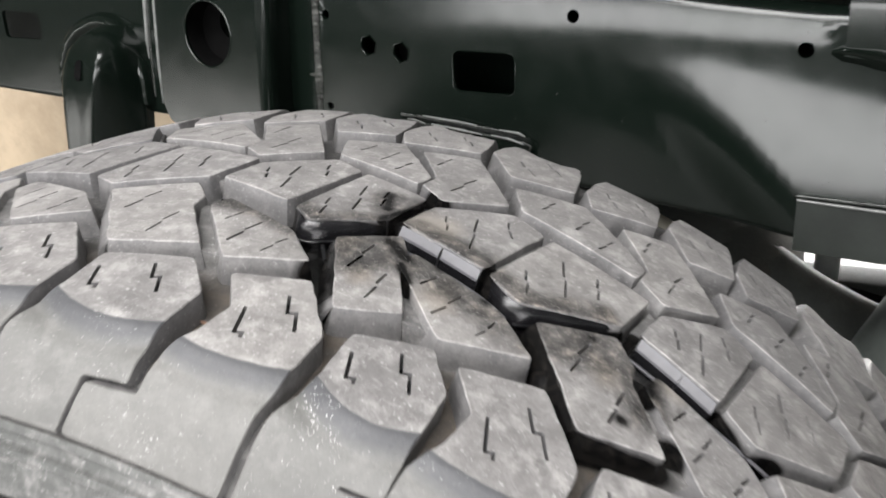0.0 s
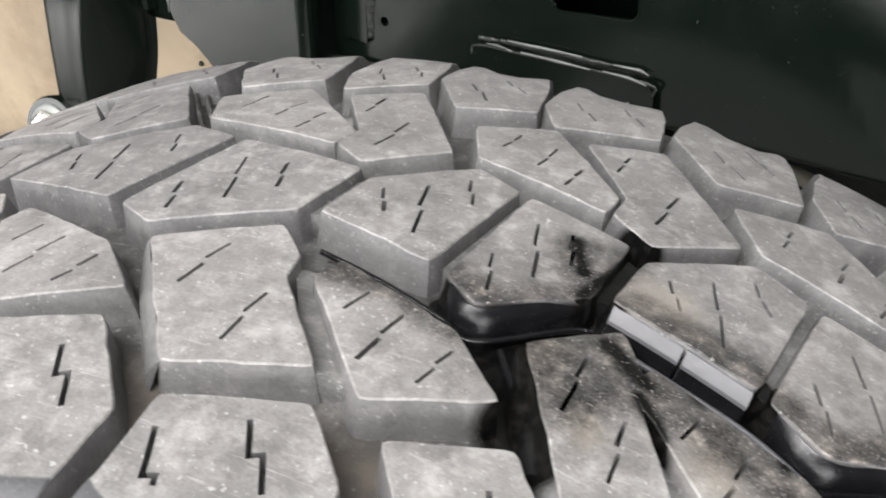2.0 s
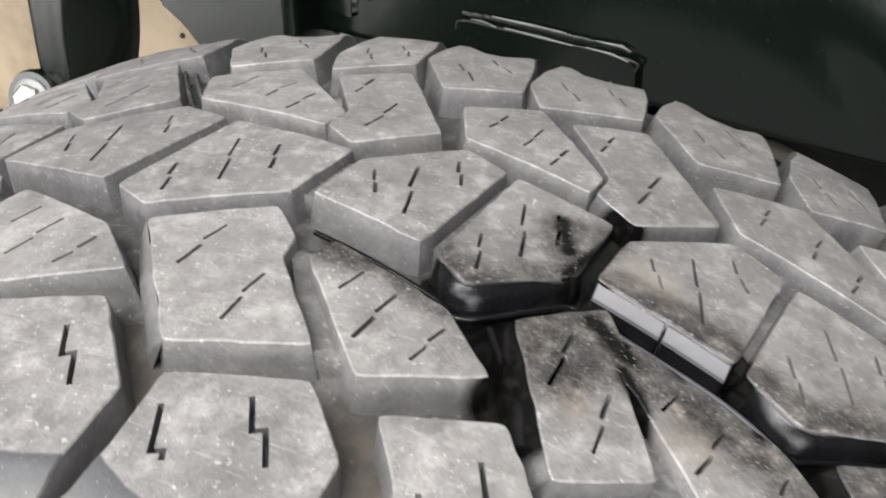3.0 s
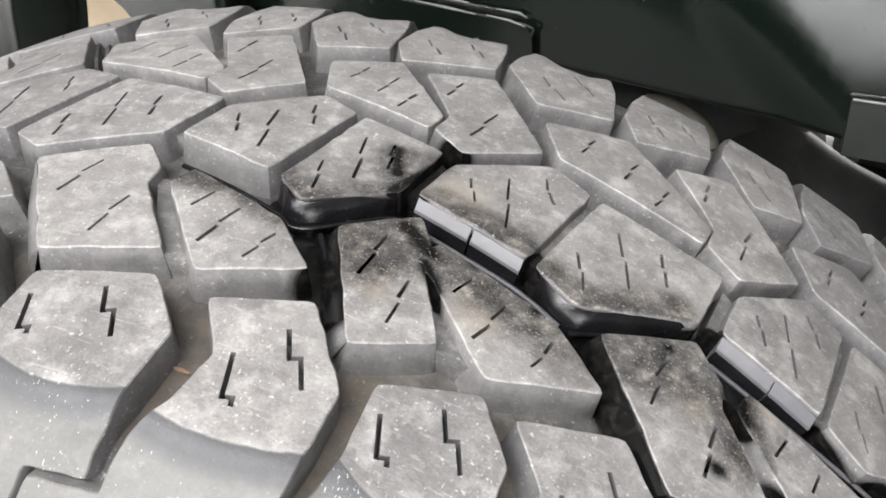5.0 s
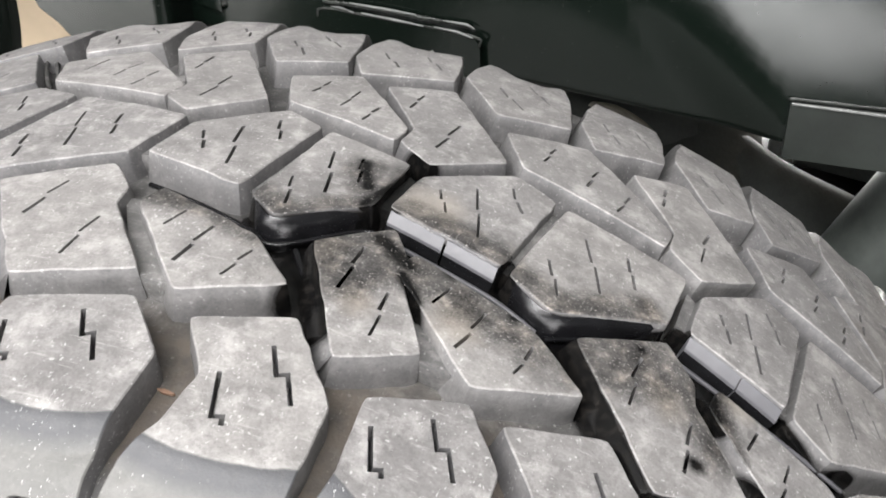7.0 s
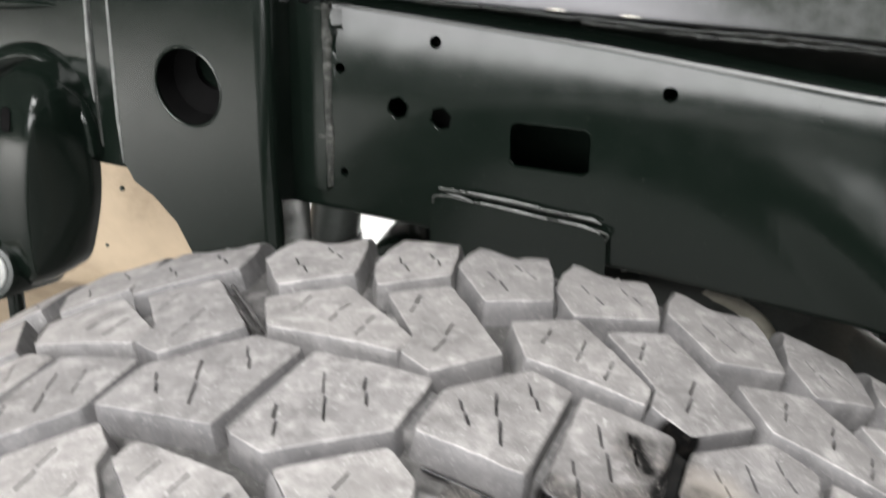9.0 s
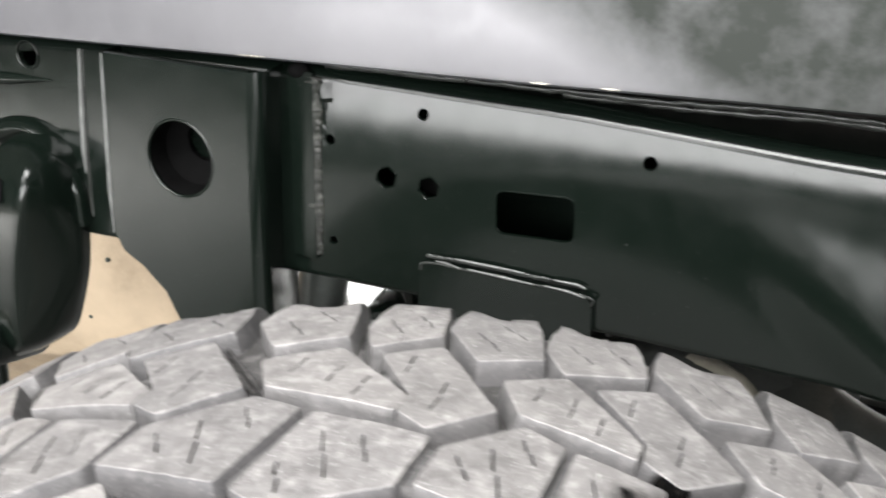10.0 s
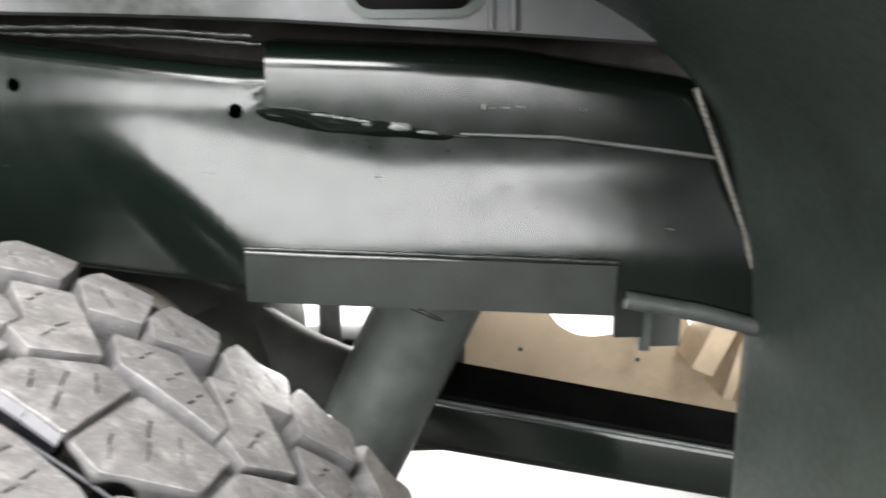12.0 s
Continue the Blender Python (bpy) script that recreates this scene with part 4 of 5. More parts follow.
def fillet(parent, seed):
    """The thick painted weld under the sleeve's edge: its face leans downwards, its borders are uneven."""
    rng = random.Random(seed)
    lumps = [rng.uniform(-1, 1) for _ in range(12)]
    wave = lambda u, n: lumps[(int(u * 8) + n) % 12] * (1 - u * 8 % 1) + lumps[(int(u * 8) + n + 1) % 12] * (u * 8 % 1)
    bm = bmesh.new()
    lines = []
    for k in range(61):
        u = k / 60
        x = 0.272 + 0.124 * u
        middle = along(x, ((0.272, 0.9035), (0.285, 0.9015), (0.31, 0.8975), (0.345, 0.8935), (0.396, 0.888)))
        half = along(u, ((0.0, 0.0012), (0.05, 0.0042), (0.2, 0.0058), (0.5, 0.0050), (0.8, 0.0040), (0.95, 0.0030), (1.0, 0.0008)))
        top, low = middle + half * (1 + 0.22 * wave(u, 0)), middle - half * (1 + 0.15 * wave(u, 5))
        proud = half * 1.35 * (1 + 0.2 * wave(u, 3)) + 0.0002 * math.sin(2.4 * k)
        lines.append([bm.verts.new(on_rail(x, top + (low - top) * f, d * proud)) for f, d in ((-0.12, 0.2), (-0.05, -0.75), (0.06, -1.0), (0.25, -0.92), (0.5, -0.66), (0.75, -0.36), (0.95, -0.10), (1.05, 0.15))])
    for a, b in zip(lines, lines[1:]):
        for i in range(7):
            bm.faces.new((a[i], a[i + 1], b[i + 1], b[i]))
    seam = part("weld_seam", bm, FRAME, parent, smooth=70)
    # bright patches along its upper border, bare metal and painted highlight, and spatter below it
    for x, z, rx, rz in ((0.311, 0.9028, 0.0100, 0.0007), (0.331, 0.9000, 0.0035, 0.0008), (0.3415, 0.8965, 0.0028, 0.0013), (0.3625, 0.8950, 0.0070, 0.0027), (0.380, 0.8915, 0.0065, 0.0012)):
        chip = bmesh.new()
        bmesh.ops.create_icosphere(chip, subdivisions=3, radius=1.0)
        for v in chip.verts:
            v.co *= 1 + 0.25 * math.sin(5 * v.co.x + 40 * x) * math.cos(4 * v.co.z + 9 * v.co.x)
            v.co = on_rail(x + rx * v.co.x, z + rz * v.co.z - 0.10 * rx * v.co.x, -0.0058 + 0.0022 * v.co.y)
        part("bare_patch", chip, GLINT_AND_MARK, seam, "bright patch of bare metal and painted highlight", smooth=70)
    for x, z in ((0.325, 0.8835), (0.333, 0.8850), (0.341, 0.8860), (0.3425, 0.8815), (0.352, 0.8825), (0.367, 0.8820), (0.392, 0.8790)):
        drop = bmesh.new()
        r = rng.uniform(0.0007, 0.0014)
        bmesh.ops.create_icosphere(drop, subdivisions=2, radius=r, matrix=Matrix.Translation(on_rail(x, z, 0.0002)))
        part("spatter", drop, FRAME, seam, "small black weld drop", smooth=70)


fillet(frame_thing, 5)
bead("weld_seam", [on_rail(0.395, 0.889, -0.003), on_rail(0.46, 0.887, -0.003), on_rail(0.56, 0.874, -0.003)], 0.0015, frame_thing, 6, 0.3)
# pale tubes as highlights along the sleeve's weld and the doubler's seam
part("worn_edge", tube(bmesh.new(), [on_rail(x, z, -0.0052) for x, z in ((0.40, 0.8905), (0.46, 0.8885), (0.52, 0.881), (0.562, 0.8755))], [0.0006, 0.0011, 0.0013, 0.0012], 8), GLINT_AND_MARK, frame_thing, "pale tube for a glint on an edge", smooth=60)
part("worn_edge", tube(bmesh.new(), [on_rail(x, z, -0.005) for x, z in ((0.262, 0.8170), (0.31, 0.8150), (0.36, 0.8132), (0.40, 0.8118))], [0.0009, 0.0012, 0.0010, 0.0003], 8), GLINT_AND_MARK, frame_thing, "pale tube for a glint on an edge", smooth=60)

# doubler along the rail's lower edge
bm = bmesh.new()
plate(bm, [(0.2615, 0.784), (0.38, 0.779), (0.496, 0.7755), (0.498, 0.8085), (0.38, 0.8125), (0.2615, 0.8165)], [], 0.02, lambda x, z, d: Vector((x, on_rail(x, 0.8165, -0.004 + d).y + 0.02 * (z - 0.8165), z)))
part("rail_doubler", bm, SATIN, frame_thing, smooth=35)
bead("weld_seam", [on_rail(0.26, 0.8185, -0.002), on_rail(0.38, 0.8145, -0.002), on_rail(0.50, 0.8105, -0.002)], 0.0018, frame_thing, 7, 0.5)
bead("weld_seam", [on_rail(-0.335, 0.968, 0.0), on_rail(-0.341, 0.917, 0.0), on_rail(-0.347, 0.859, 0.0), on_rail(-0.349, 0.826, 0.0)], 0.0024, frame_thing, 8, 0.4)
# softened rims of the punched openings
for loop in hexa + square[:1]:
    part("hole_rim", tube(bmesh.new(), [on_rail(x, z, 0.0002) for x, z in loop + loop[:1]], 0.0008, 6), FRAME, frame_thing, smooth=60)
part("hole_rim", tube(bmesh.new(), [on_rail(x, z, -TOWER + 0.0006) for x, z in circle(-0.228, 0.899, 0.029, 32) + circle(-0.228, 0.899, 0.029, 32)[:1]], 0.0013, 8), FRAME, frame_thing, smooth=60)
# raised rim round the hole at the rail's front
bm = bmesh.new()
tube(bm, [on_rail(-0.394 + 0.0115 * math.cos(a), 0.9605 + 0.0115 * math.sin(a), -0.0005) for a in (2 * math.pi * k / 28 for k in range(29))], 0.0009, 8)
part("hole_rim", bm, FRAME, frame_thing, smooth=60)
# pressed fold along the front part of the rail
bm = bmesh.new()
tube(bm, [on_rail(x, 0.938 + 0.02 * (x + 0.5), 0.0005) for x in (-0.74, -0.6, -0.5, -0.42, -0.372)], [0.007, 0.007, 0.007, 0.0055, 0.001], 16)
part("pressed_fold", bm, FRAME, frame_thing, smooth=60)
# rolled lip at the rail's rear end
part("rail_lip", tube(bmesh.new(), [on_rail(0.503, 0.787, -0.004), on_rail(0.55, 0.779, -0.004), on_rail(0.60, 0.766, -0.004)], 0.0058, 10), ARM, frame_thing, smooth=60)

# a black blob over the seam, paint specks, and pale tubes that paint glints on edges
bm = bmesh.new()
bmesh.ops.create_icosphere(bm, subdivisions=2, radius=0.0075, matrix=Matrix.Translation(on_rail(-0.137, 0.9625, -0.002)) @ Matrix.Diagonal((1.1, 0.6, 0.8, 1)))
part("sealant_blob", bm, BLACK, frame_thing, "black blob over the seam", smooth=60)
for x, z, wide, high in ((0.414, 0.9072, 0.0016, 0.0030), (0.420, 0.9064, 0.0042, 0.0008), (0.4275, 0.9066, 0.0050, 0.0010), (0.4365, 0.9072, 0.0048, 0.0009), (0.4753, 0.9054, 0.0022, 0.0018)):
    bm = bmesh.new()
    box(bm, x - wide / 2, x + wide / 2, 0.0, 0.0012, z - high / 2, z + high / 2)
    y = on_rail(x, z, -0.0056).y
    for v in bm.verts:
        v.co.y += y
    part("paint_mark", bm, GLINT_AND_MARK, frame_thing, "small pale paint mark")
for points, r in ((((0.5285, 0.8315), (0.533, 0.8308)), 0.0006), (((0.346, 0.8630), (0.351, 0.8627)), 0.0005)):
    part("scratch", tube(bmesh.new(), [on_rail(x, z, 0.0) for x, z in points], r, 6), GLINT_AND_MARK, frame_thing, "short bright scratch")
# this disc is black to paint the shade inside the hole
part("hole_plug", tube(bmesh.new(), [on_rail(-0.040, 0.887, 0.022), on_rail(-0.040, 0.887, 0.028)], 0.0125, 12), BLACK, frame_thing, "disc behind a hole, black for the shade in it")
# pale tubes in place of the bright highlights on the tab's weld
for points in (((-0.040, 0.8350), (-0.028, 0.8352), (-0.016, 0.8342)), ((-0.010, 0.8345), (0.016, 0.8325), (0.036, 0.8308)), ((0.044, 0.8312), (0.060, 0.8298), (0.071, 0.8270)), ((-0.020, 0.8395), (0.01, 0.8378), (0.03, 0.8366)), ((0.05, 0.8350), (0.066, 0.8342), (0.0715, 0.8320))):
    part("worn_edge", tube(bmesh.new(), [on_rail(x, z, -0.0072 if z < 0.8355 and x < 0.072 and z < 0.8346 - 0.05 * max(x, 0) else -0.0040) for x, z in points], [0.0005, 0.0011, 0.0005], 8), GLINT_AND_MARK, frame_thing, "pale tube for a glint on an edge", smooth=60)

# tabs that hang under the rail's rear end
for name, x0, x1, y, z0, z1, mat, label in (("end_tab", 0.512, 0.533, 0.255, 0.7375, 0.775, SATIN, ""), ("end_post", 0.533, 0.5415, 0.262, 0.724, 0.772, ARM, "grey steel post"), ("end_plate", 0.543, 0.576, 0.30, 0.712, 0.775, SATIN, "dull dark plate")):
    part(name, box(bmesh.new(), x0, x1, y, y + 0.006, z0, z1, 0.001), mat, frame_thing, label)

# ---- suspension bracket on the rail's front part ----
hanger = thing("suspension_bracket", (-0.39, 0.36, 0.70), "black stamped suspension bracket with bushing and bolt on the frame", "suspension bracket")
# height, left border, ridge, right border and how far it stands out
levels = [(0.697, -0.458, -0.432, -0.418, 0.040), (0.715, -0.456, -0.412, -0.394, 0.052), (0.742, -0.452, -0.404, -0.380, 0.057), (0.781, -0.447, -0.397, -0.366, 0.058), (0.824, -0.441, -0.385, -0.359, 0.058), (0.852, -0.437, -0.377, -0.358, 0.056),
          (0.873, -0.431, -0.375, -0.361, 0.049), (0.886, -0.423, -0.379, -0.367, 0.038), (0.895, -0.412, -0.387, -0.376, 0.022), (0.899, -0.402, -0.393, -0.386, 0.004)]
levels = [[p[1] for p in row] for row in zip(*[[(0, v) for v in row] for row in levels])]
levels = list(zip(*[[p.y for p in smooth_line([(k, v, 0) for k, v in enumerate(row)], 4)] for row in levels]))
bm = bmesh.new()
rows_ = []
for z, left, ridge, right, deep in levels:
    section = [(left, 0.0), (left + 0.0006, -0.75 * deep), (left + 0.006, -0.985 * deep), ((left + ridge) / 2, -0.985 * deep), (ridge - 0.007, -1.0 * deep), (ridge + 0.001, -0.93 * deep), ((ridge + right) / 2 + 0.004, -0.55 * deep), (right + 0.001, -0.2 * deep), (right + 0.004, 0.002)]
    rows_.append([bm.verts.new(on_rail(p.x, z, p.y)) for p in smooth_line([(x, d, 0) for x, d in section], 5)])
for a, b in zip(rows_, rows_[1:]):
    for i in range(len(a) - 1):
        bm.faces.new((a[i], a[i + 1], b[i + 1], b[i]))
bm.faces.new(rows_[0])
part("bracket_shell", bm, FRAME, hanger, smooth=120)
# the weld flange that hugs the shell
outer = smooth_line([(x, 0, z) for x, z in ((-0.500, 0.835), (-0.494, 0.862), (-0.478, 0.884), (-0.457, 0.898), (-0.418, 0.9085), (-0.386, 0.902), (-0.363, 0.880), (-0.351, 0.853), (-0.349, 0.820))], 6)
inner = smooth_line([(x, 0, z) for x, z in ((-0.482, 0.832), (-0.476, 0.852), (-0.464, 0.868), (-0.448, 0.880), (-0.413, 0.892), (-0.391, 0.888), (-0.374, 0.868), (-0.364, 0.845), (-0.362, 0.822))], 6)
rng = random.Random(9)
wave = [1 + 0.10 * (rng.random() - 0.5) for _ in outer]
bm = bmesh.new()
rows_ = [[bm.verts.new(on_rail(p.x + (q.x - p.x) * f, p.z + (q.z - p.z) * f, -d * w)) for p, q, w in zip(outer, inner, wave)] for f, d in ((0.0, -0.002), (0.06, 0.005), (0.2, 0.0095), (0.4, 0.0125), (0.6, 0.0125), (0.8, 0.0095), (1.0, 0.003), (1.02, -0.002))]
for a, b in zip(rows_, rows_[1:]):
    for i in range(len(a) - 1):
        bm.faces.new((a[i], a[i + 1], b[i + 1], b[i]))
bm.faces.new([r[-1] for r in rows_])
part("collar_weld", bm, FRAME, hanger, smooth=60)
# the slot is a black plate that stands in for a shaded opening
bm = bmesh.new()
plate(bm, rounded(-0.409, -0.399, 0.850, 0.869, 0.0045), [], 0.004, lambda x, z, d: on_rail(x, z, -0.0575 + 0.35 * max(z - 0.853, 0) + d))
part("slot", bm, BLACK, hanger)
BACK, FRONT = Vector((-0.458, 0.405, 0.697)), Vector((-0.4525, 0.318, 0.725))
axis = (FRONT - BACK).normalized()
part("bushing_tube", tube(bmesh.new(), [BACK, FRONT - axis * 0.012, FRONT - axis * 0.009], [0.0265, 0.0265, 0.0245], 28), FRAME, hanger, smooth=50)
part("washer", tube(bmesh.new(), [FRONT - axis * 0.011, FRONT - axis * 0.008, FRONT - axis * 0.0065], [0.0192, 0.0192, 0.0175], 28), CAST, hanger, "pale metal washer", smooth=50)
part("bolt_head", tube(bmesh.new(), [FRONT - axis * 0.0075, FRONT - axis * 0.001, FRONT], [0.0142, 0.0142, 0.0118], 6), STEEL, hanger, "silver hexagonal bolt head")
part("link_rod", tube(bmesh.new(), [(-0.462, 0.365, 0.70), (-0.4645, 0.36, 0.65), (-0.466, 0.36, 0.45)], 0.0075, 12), FRAME, hanger, smooth=60)

# ---- body panels over the rail ----
def apron_low(x):
    return along(x, ((-0.8, 0.988), (-0.46, 0.981), (-0.29, 0.976), (-0.14, 0.972), (0.02, 0.967), (0.2, 0.963), (0.284, 0.960), (0.43, 0.951), (0.62, 0.938)))


bm = bmesh.new()
ax = [-0.9 + 1.55 * k / 30 for k in range(31)]
# the rows behind the lip are added to block light from the far side
rows_ = [[bm.verts.new(Vector((x, rail_y(x) + dy, apron_low(x) + dz))) for x in ax] for dy, dz in ((1.45, 0.03), (0.2, 0.03), (0.10, 0.02), (0.095, -0.03), (0.085, -0.03), (0.06, 0.012), (0.0, 0.001), (-0.012, -0.001), (-0.016, 0.001), (-0.016, 0.004), (-0.012, 0.03), (-0.004, 0.12), (0.03, 0.30), (0.05, 0.5))]
for a, b in zip(rows_, rows_[1:]):
    for i in range(len(ax) - 1):
        bm.faces.new((a[i], a[i + 1], b[i + 1], b[i]))
apron = thing("inner_fender_panel", (0, 0.3, 0.96), "pale grey painted inner fender panel above the frame rail", "body panel")
skin = part("panel_skin", bm, APRON, apron, smooth=35)
# faces behind the lip take the painted shade
skin.data.materials.append(UNDER)
for k, f in enumerate(skin.data.polygons):
    f.material_index = 1 if k < 6 * (len(ax) - 1) else 0


def on_apron(x, z, d):
    up = z - apron_low(x)
    return Vector((x, rail_y(x) - 0.016 + along(up, ((0.0, 0.0), (0.03, 0.004), (0.12, 0.012), (0.3, 0.046))) + d, z))


bm = bmesh.new()
plate(bm, rounded(0.330, 0.413, 0.9605, 1.04, 0.016), [rounded(0.335, 0.408, 0.9655, 1.035, 0.012)], 0.004, lambda x, z, d: on_apron(x, z, -0.003 + d))
part("window_rim", bm, LINER, apron, "dark rubber rim of an opening", smooth=50)
# a black sheet puts the shade of the recess into its colour
bm = bmesh.new()
plate(bm, rounded(0.333, 0.410, 0.9635, 1.037, 0.012), [], 0.001, lambda x, z, d: on_apron(x, z, -0.0015 + d))
part("window_plug", bm, BLACK, apron, "black sheet for the shade of a recess")
for x, r in ((0.4175, 0.0022), (0.4305, 0.0032)):
    part("pressed_rib", tube(bmesh.new(), [on_apron(x, z, -0.001) for z in (apron_low(x) + 0.002, 0.97, 1.0, 1.05)], r, 8), APRON, apron, smooth=60)

# bright tubes along the panel's lower lip, as painted highlights
for x0, x1 in ((-0.178, -0.156), (0.032, 0.044), (0.075, 0.086)):
    part("worn_lip", tube(bmesh.new(), [Vector((x, rail_y(x) - 0.0165, apron_low(x) + 0.0012)) for x in (x0, (x0 + x1) / 2, x1)], [0.0004, 0.0010, 0.0004], 8), STEEL, apron, "bright tube for a highlight on the lip", smooth=60)

# ragged seam sealer where panel and frame meet
bead("seam_sealer", [Vector((x, rail_y(x) + 0.012, apron_low(x) - 0.006 - dz)) for x, dz in ((-0.12, 0.0), (0.0, 0.001), (0.1, 0.003), (0.18, 0.002), (0.27, 0.005))], 0.0024, apron, 21, 0.8)
bead("seam_sealer", [Vector((x, rail_y(x) + 0.02, apron_low(x) - 0.012 - dz)) for x, dz in ((0.05, 0.0), (0.14, 0.002), (0.2, 0.001), (0.275, 0.004))], 0.0022, apron, 22, 0.8)

# wheel arch liner behind the wheel
bm = bmesh.new()
arch = smooth_line([(0.585, 0, 0.05), (0.588, 0, 0.45), (0.587, 0, 0.70), (0.585, 0, 0.80), (0.568, 0, 0.875), (0.545, 0, 0.918), (0.50, 0, 0.957), (0.44, 0, 0.99), (0.34, 0, 1.04)], 6)


def arch_inner(x):
    return max(0.206, rail_y(x) - 0.02) if x < 0.42 else 0.206


shares = [0.0, 0.01, 0.03, 0.14, 0.3, 0.45, 0.6, 0.8, 1.0]
rows_ = [[bm.verts.new((p.x + (0.006 if j == 0 else 0) + 0.003 * math.sin(14 * f + 6 * p.z), arch_inner(p.x) * (1 - f) - 0.36 * f, p.z)) for p in arch] for j, f in enumerate(shares)]
for a, b in zip(rows_, rows_[1:]):
    for i in range(len(arch) - 1):
        bm.faces.new((a[i], a[i + 1], b[i + 1], b[i]))
liner = tagged(part("wheel_arch_liner", bm, LINER, smooth=50), "dark grey-green plastic wheel arch liner behind the tyre", "arch liner")
part("edge_trim", tube(bmesh.new(), [(0.540, 0.196, 0.919), (0.560, 0.194, 0.87), (0.576, 0.193, 0.83), (0.584, 0.192, 0.80)], 0.0022, 8), STEEL, liner, "bright folded metal edge", smooth=60)

# ---- under the truck ----
strut = thing("support_strut", (0.25, 0.30, 0.5), "grey painted round strut running down from the frame", "strut")
part("strut_tube", tube(bmesh.new(), [(0.388, 0.280, 0.775), (0.327, 0.29, 0.64), (0.238, 0.31, 0.45)], [0.0375, 0.037, 0.036], 32), ARM, strut, smooth=50)
part("mount_flange", tube(bmesh.new(), [(0.396, 0.278, 0.80), (0.390, 0.279, 0.788), (0.384, 0.280, 0.776), (0.380, 0.2805, 0.768)], [0.050, 0.047, 0.041, 0.038], 32), ARM, strut, "flared grey mount", smooth=60)
bead("weld_seam", [Vector((0.378, 0.281, 0.763)) + 0.038 * (math.cos(a) * Vector((0.906, 0, -0.42)) + math.sin(a) * Vector((0, 1, 0))) for a in (2 * math.pi * k / 8 for k in range(9))], 0.0022, strut, 11, 0.4)

arm = thing("control_arm", (0.5, 0.40, 0.55), "dark grey boxed steel arm under the frame", "control arm")
bm = bmesh.new()
box(bm, -0.55, 0.55, -0.035, 0.035, -0.0265, 0.0265, 0.011, Matrix.Translation((0.55, 0.40, 0.583)) @ Euler((0, radians(12.5), 0)).to_matrix().to_4x4())
part("arm_box", bm, FRAME, arm, smooth=70)
# the strip is black to put the arm's dark reflection into its colour
bm = box(bmesh.new(), -0.55, 0.55, -0.040, 0.040, 0.0275, 0.0315, 0.001, Matrix.Translation((0.55, 0.40, 0.583)) @ Euler((0, radians(12.5), 0)).to_matrix().to_4x4())
part("arm_cap", bm, BLACK, arm, "matt black top strip with a dark reflection in its colour")
turn = Matrix.Translation((0.55, 0.40, 0.583)) @ Euler((0, radians(12.5), 0)).to_matrix().to_4x4()
# a pale tube paints the highlight line under the black strip
part("arm_lip", tube(bmesh.new(), [turn @ Vector((x, -0.0372, 0.0235)) for x in (-0.52, -0.2, 0.1, 0.52)], 0.0024, 8), ARM, arm, "pale tube for the highlight along the arm", smooth=60)

# beige moulded covers in front of and behind the axle
def cover_piece(x0, x1, drop, label, hole=None):
    cover = thing("under_cover", ((x0 + x1) / 2, 0.65, 0.45), label, "cover")
    bm = bmesh.new()
    gone = set()
    cx = [x0 + (x1 - x0) * k / 110 for k in range(111)]
    line = smooth_line([(0, 0.92, 0.24) if hole is None else (0, 0.74, 0.47), (0, 0.72, 0.48), (0, 0.66, 0.52), (0, 0.63, 0.60), (0, 0.62, 0.70), (0, 0.62, 0.80), (0, 0.64, 1.01)], 8)
    rows_ = [[bm.verts.new((x, p.y + drop, p.z - drop * (p.z < 0.9))) for x in cx] for p in line]
    for a, b in zip(rows_, rows_[1:]):
        for i in range(len(cx) - 1):
            m = (a[i].co + b[i + 1].co) / 2
            if hole and any(((m.x - hx) / rx) ** 2 + ((m.z - hz) / rz) ** 2 < 1 for hx, hz, rx, rz in hole):
                gone |= {a[i], a[i + 1], b[i + 1], b[i]}
                continue
            bm.faces.new((a[i], a[i + 1], b[i + 1], b[i]))
    # the holes' borders are drawn in to clean ellipses
    for v in gone:
        hx, hz, rx, rz = min(hole, key=lambda q: abs(v.co.x - q[0]))
        k = math.hypot((v.co.x - hx) / rx, (v.co.z - hz) / rz)
        if v.link_faces:
            v.co.x, v.co.z = hx + (v.co.x - hx) / k, hz + (v.co.z - hz) / k
    bmesh.ops.delete(bm, geom=[v for v in bm.verts if not v.link_faces], context="VERTS")
    part("cover_shell", bm, BEIGE, cover, smooth=50)
    return cover


front_cover = cover_piece(-1.4, -0.40, 0.0, "dusty beige moulded cover ahead of the axle under the truck")
rear_cover = cover_piece(0.43, 1.3, 0.09, "dusty beige moulded cover behind the axle with ribs", [(0.605, 0.615, 0.062, 0.052), (0.738, 0.600, 0.016, 0.034)])
for x, y, z, wide, high, lean in ((0.657, 0.665, 0.600, 0.010, 0.075, 0.0), (0.742, 0.660, 0.575, 0.030, 0.085, 24.0), (0.768, 0.655, 0.545, 0.014, 0.09, 14.0), (0.80, 0.66, 0.53, 0.02, 0.10, 10.0)):
    bm = box(bmesh.new(), -wide / 2, wide / 2, -0.012, 0.05, -high / 2, high / 2, 0.002, Matrix.Translation((x, y, z)) @ Euler((0, radians(lean), 0)).to_matrix().to_4x4())
    part("rib", bm, BEIGE, rear_cover)

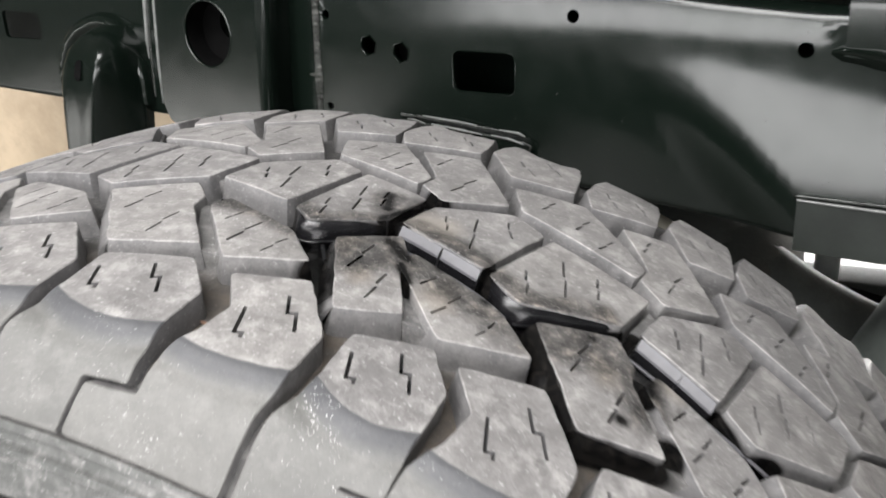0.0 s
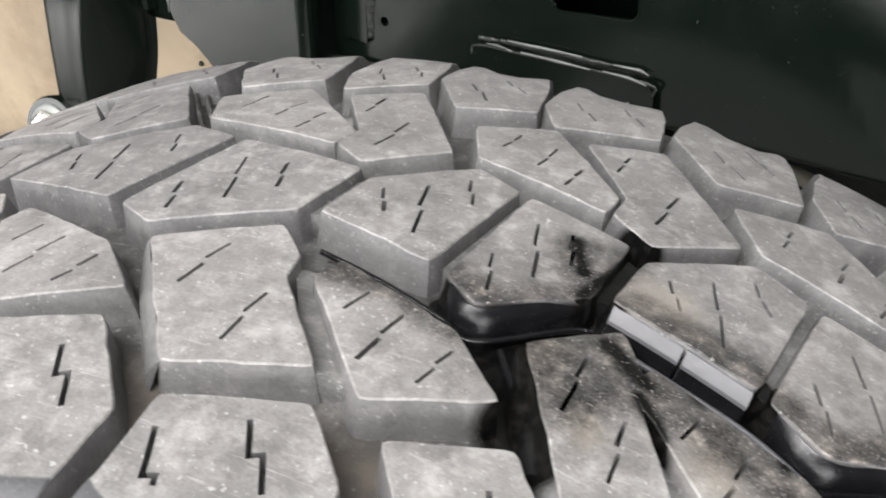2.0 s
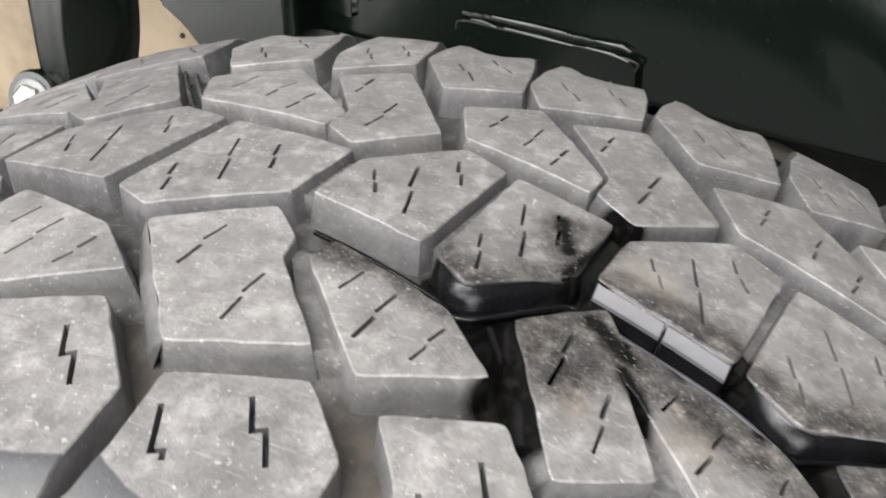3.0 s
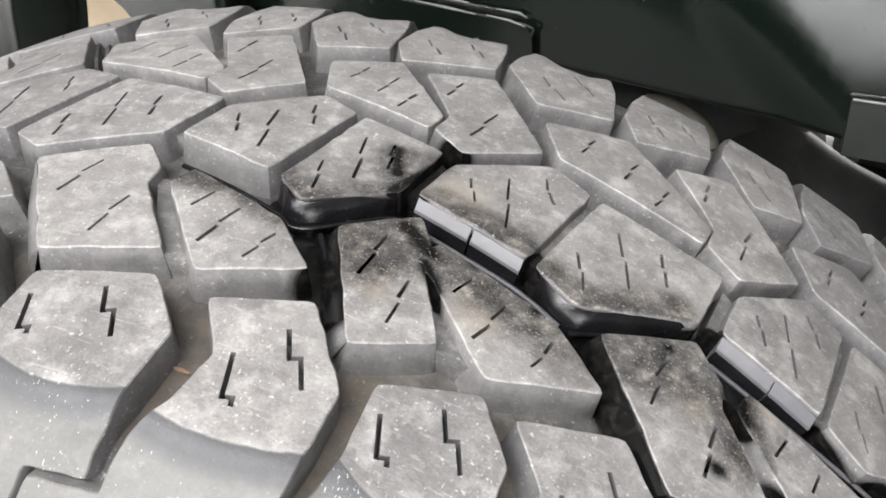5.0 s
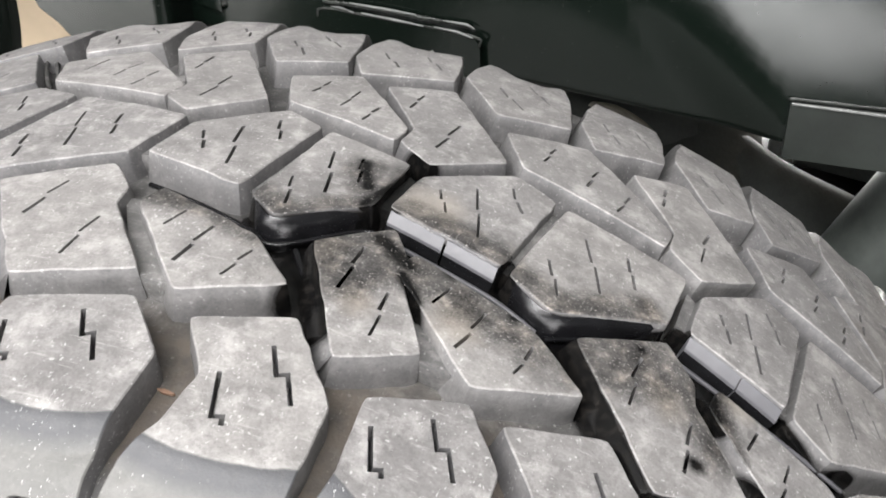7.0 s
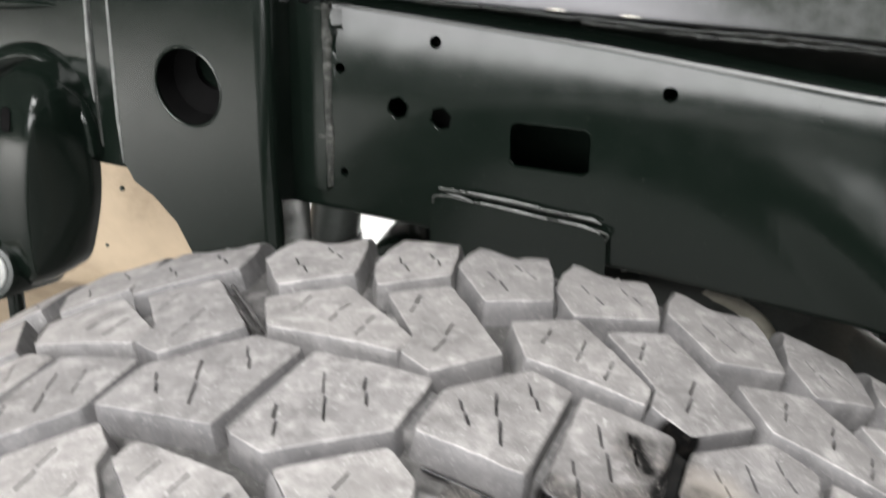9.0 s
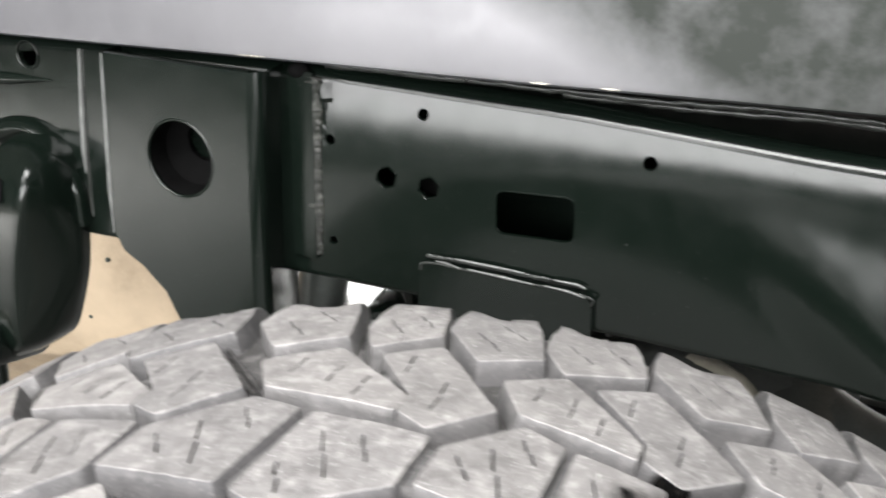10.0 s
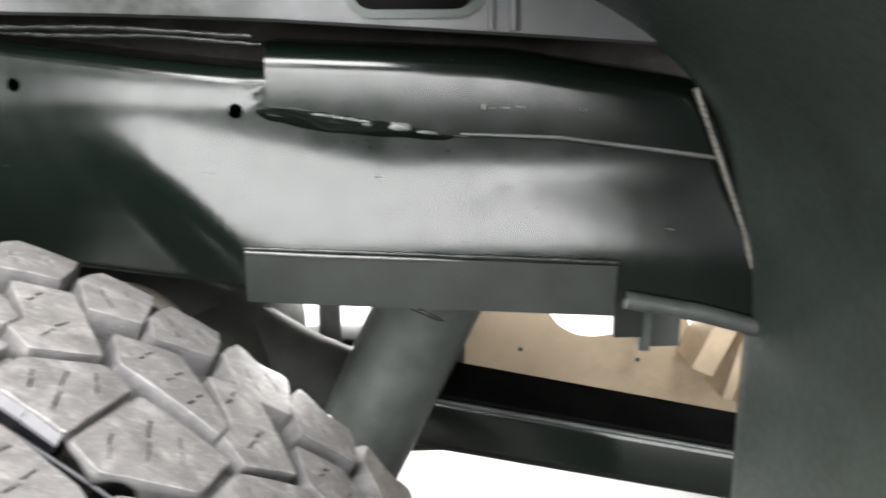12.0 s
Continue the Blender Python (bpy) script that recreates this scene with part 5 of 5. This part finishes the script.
for cover, x, y, z in ((front_cover, -0.505, 0.6215, 0.679), (front_cover, -0.549, 0.634, 0.595), (front_cover, -0.70, 0.6215, 0.69), (rear_cover, 0.511, 0.716, 0.547), (rear_cover, 0.664, 0.718, 0.528)):
    part("clip", tube(bmesh.new(), [(x, y - 0.004, z), (x, y - 0.002, z), (x, y + 0.006, z)], [0.0022, 0.0032, 0.0032], 10), LINER, cover, "small dark push clip", smooth=50)

spring = thing("coil_spring", (-0.06, 0.46, 0.5), "black steel coil spring between axle and frame", "coil spring")
turns = [(-0.045 + 0.052 * math.cos(a), 0.455 + 0.052 * math.sin(a), 0.50 + 0.035 * a / (2 * math.pi)) for a in (2 * math.pi * k / 24 for k in range(24 * 9))]
part("coil", tube(bmesh.new(), turns, 0.0075, 10), FRAME, spring, smooth=60)

axle = thing("axle_housing", (0.2, 0.5, 0.6), "dark grey cast axle housing behind the tyre", "axle")
part("axle_tube", tube(bmesh.new(), [(0.20, 0.20, 0.66), (0.20, 0.30, 0.67), (0.20, 0.34, 0.68), (0.19, 0.42, 0.69), (0.17, 0.55, 0.69), (0.15, 1.2, 0.66)], [0.05, 0.055, 0.075, 0.085, 0.07, 0.07], 28), KNUCKLE, axle, smooth=50)

part("knuckle_arm", box(bmesh.new(), 0.20, 0.42, 0.44, 0.50, 0.55, 0.667, 0.012), KNUCKLE, axle, smooth=60)
# cast brackets on the axle, beside the frame
for x0, x1, z0, z1 in ((0.243, 0.262, 0.660, 0.722), (0.283, 0.304, 0.660, 0.712)):
    part("axle_bracket", box(bmesh.new(), x0, x1, 0.445, 0.455, z0, z1, 0.003), CAST, axle, "pale cast bracket")

upper_arm = thing("upper_control_arm", (0.15, 0.34, 0.7), "dark grey upper suspension arm behind the tyre", "control arm")
part("arm_tube", tube(bmesh.new(), smooth_line([(-0.085, 0.372, 0.735), (0.0, 0.36, 0.735), (0.08, 0.345, 0.748), (0.15, 0.343, 0.747), (0.21, 0.347, 0.72), (0.27, 0.35, 0.68), (0.34, 0.355, 0.645)], 6), [0.020] * 8 + [0.026] * 6 + [0.036] * 23, 20), KNUCKLE, upper_arm, smooth=60)
eye = part("bushing_eye", tube(bmesh.new(), [(-0.089, 0.352, 0.742), (-0.089, 0.356, 0.742), (-0.087, 0.40, 0.742)], [0.025, 0.027, 0.027], 28), FRAME, upper_arm, "black round bushing eye", smooth=50)
part("rubber_bush", tube(bmesh.new(), [(-0.089, 0.350, 0.742), (-0.089, 0.3535, 0.742)], [0.016, 0.018], 20), BLACK, eye, smooth=50)
for x0, x1, z0, z1 in ((0.086, 0.099, 0.742, 0.772), (0.104, 0.110, 0.742, 0.768)):
    part("arm_tab", box(bmesh.new(), x0, x1, 0.330, 0.350, z0, z1, 0.0015), CAST, upper_arm, "pale grey welded tab")
hose = thing("brake_hose", (0.19, 0.33, 0.7), "dusty grey rubber brake hose in a loop behind the tyre", "hose")
part("hose_loop", tube(bmesh.new(), smooth_line([(0.10, 0.325, 0.772), (0.125, 0.32, 0.766), (0.16, 0.315, 0.762), (0.187, 0.312, 0.745), (0.197, 0.312, 0.715), (0.199, 0.314, 0.66)], 8), 0.0055, 10), HOSE, hose, smooth=60)
part("hose_fitting", tube(bmesh.new(), [(0.199, 0.314, 0.722), (0.1995, 0.314, 0.700)], 0.0075, 6), CAST, hose, "pale metal fitting")

damper = thing("shock_absorber", (-0.158, 0.42, 0.45), "dark grey shock absorber standing behind the tyre", "shock absorber")
part("damper_body", tube(bmesh.new(), [(-0.172, 0.412, 0.30), (-0.165, 0.412, 0.70), (-0.163, 0.412, 0.745)], [0.027, 0.027, 0.025], 24), ARM, damper, smooth=60)
part("dust_boot", tube(bmesh.new(), [(-0.163, 0.412, 0.744), (-0.158, 0.412, 0.772), (-0.153, 0.412, 0.80), (-0.152, 0.412, 0.82)], [0.022, 0.022, 0.021, 0.012], 24), ARM, damper, "smooth dark boot", smooth=60)
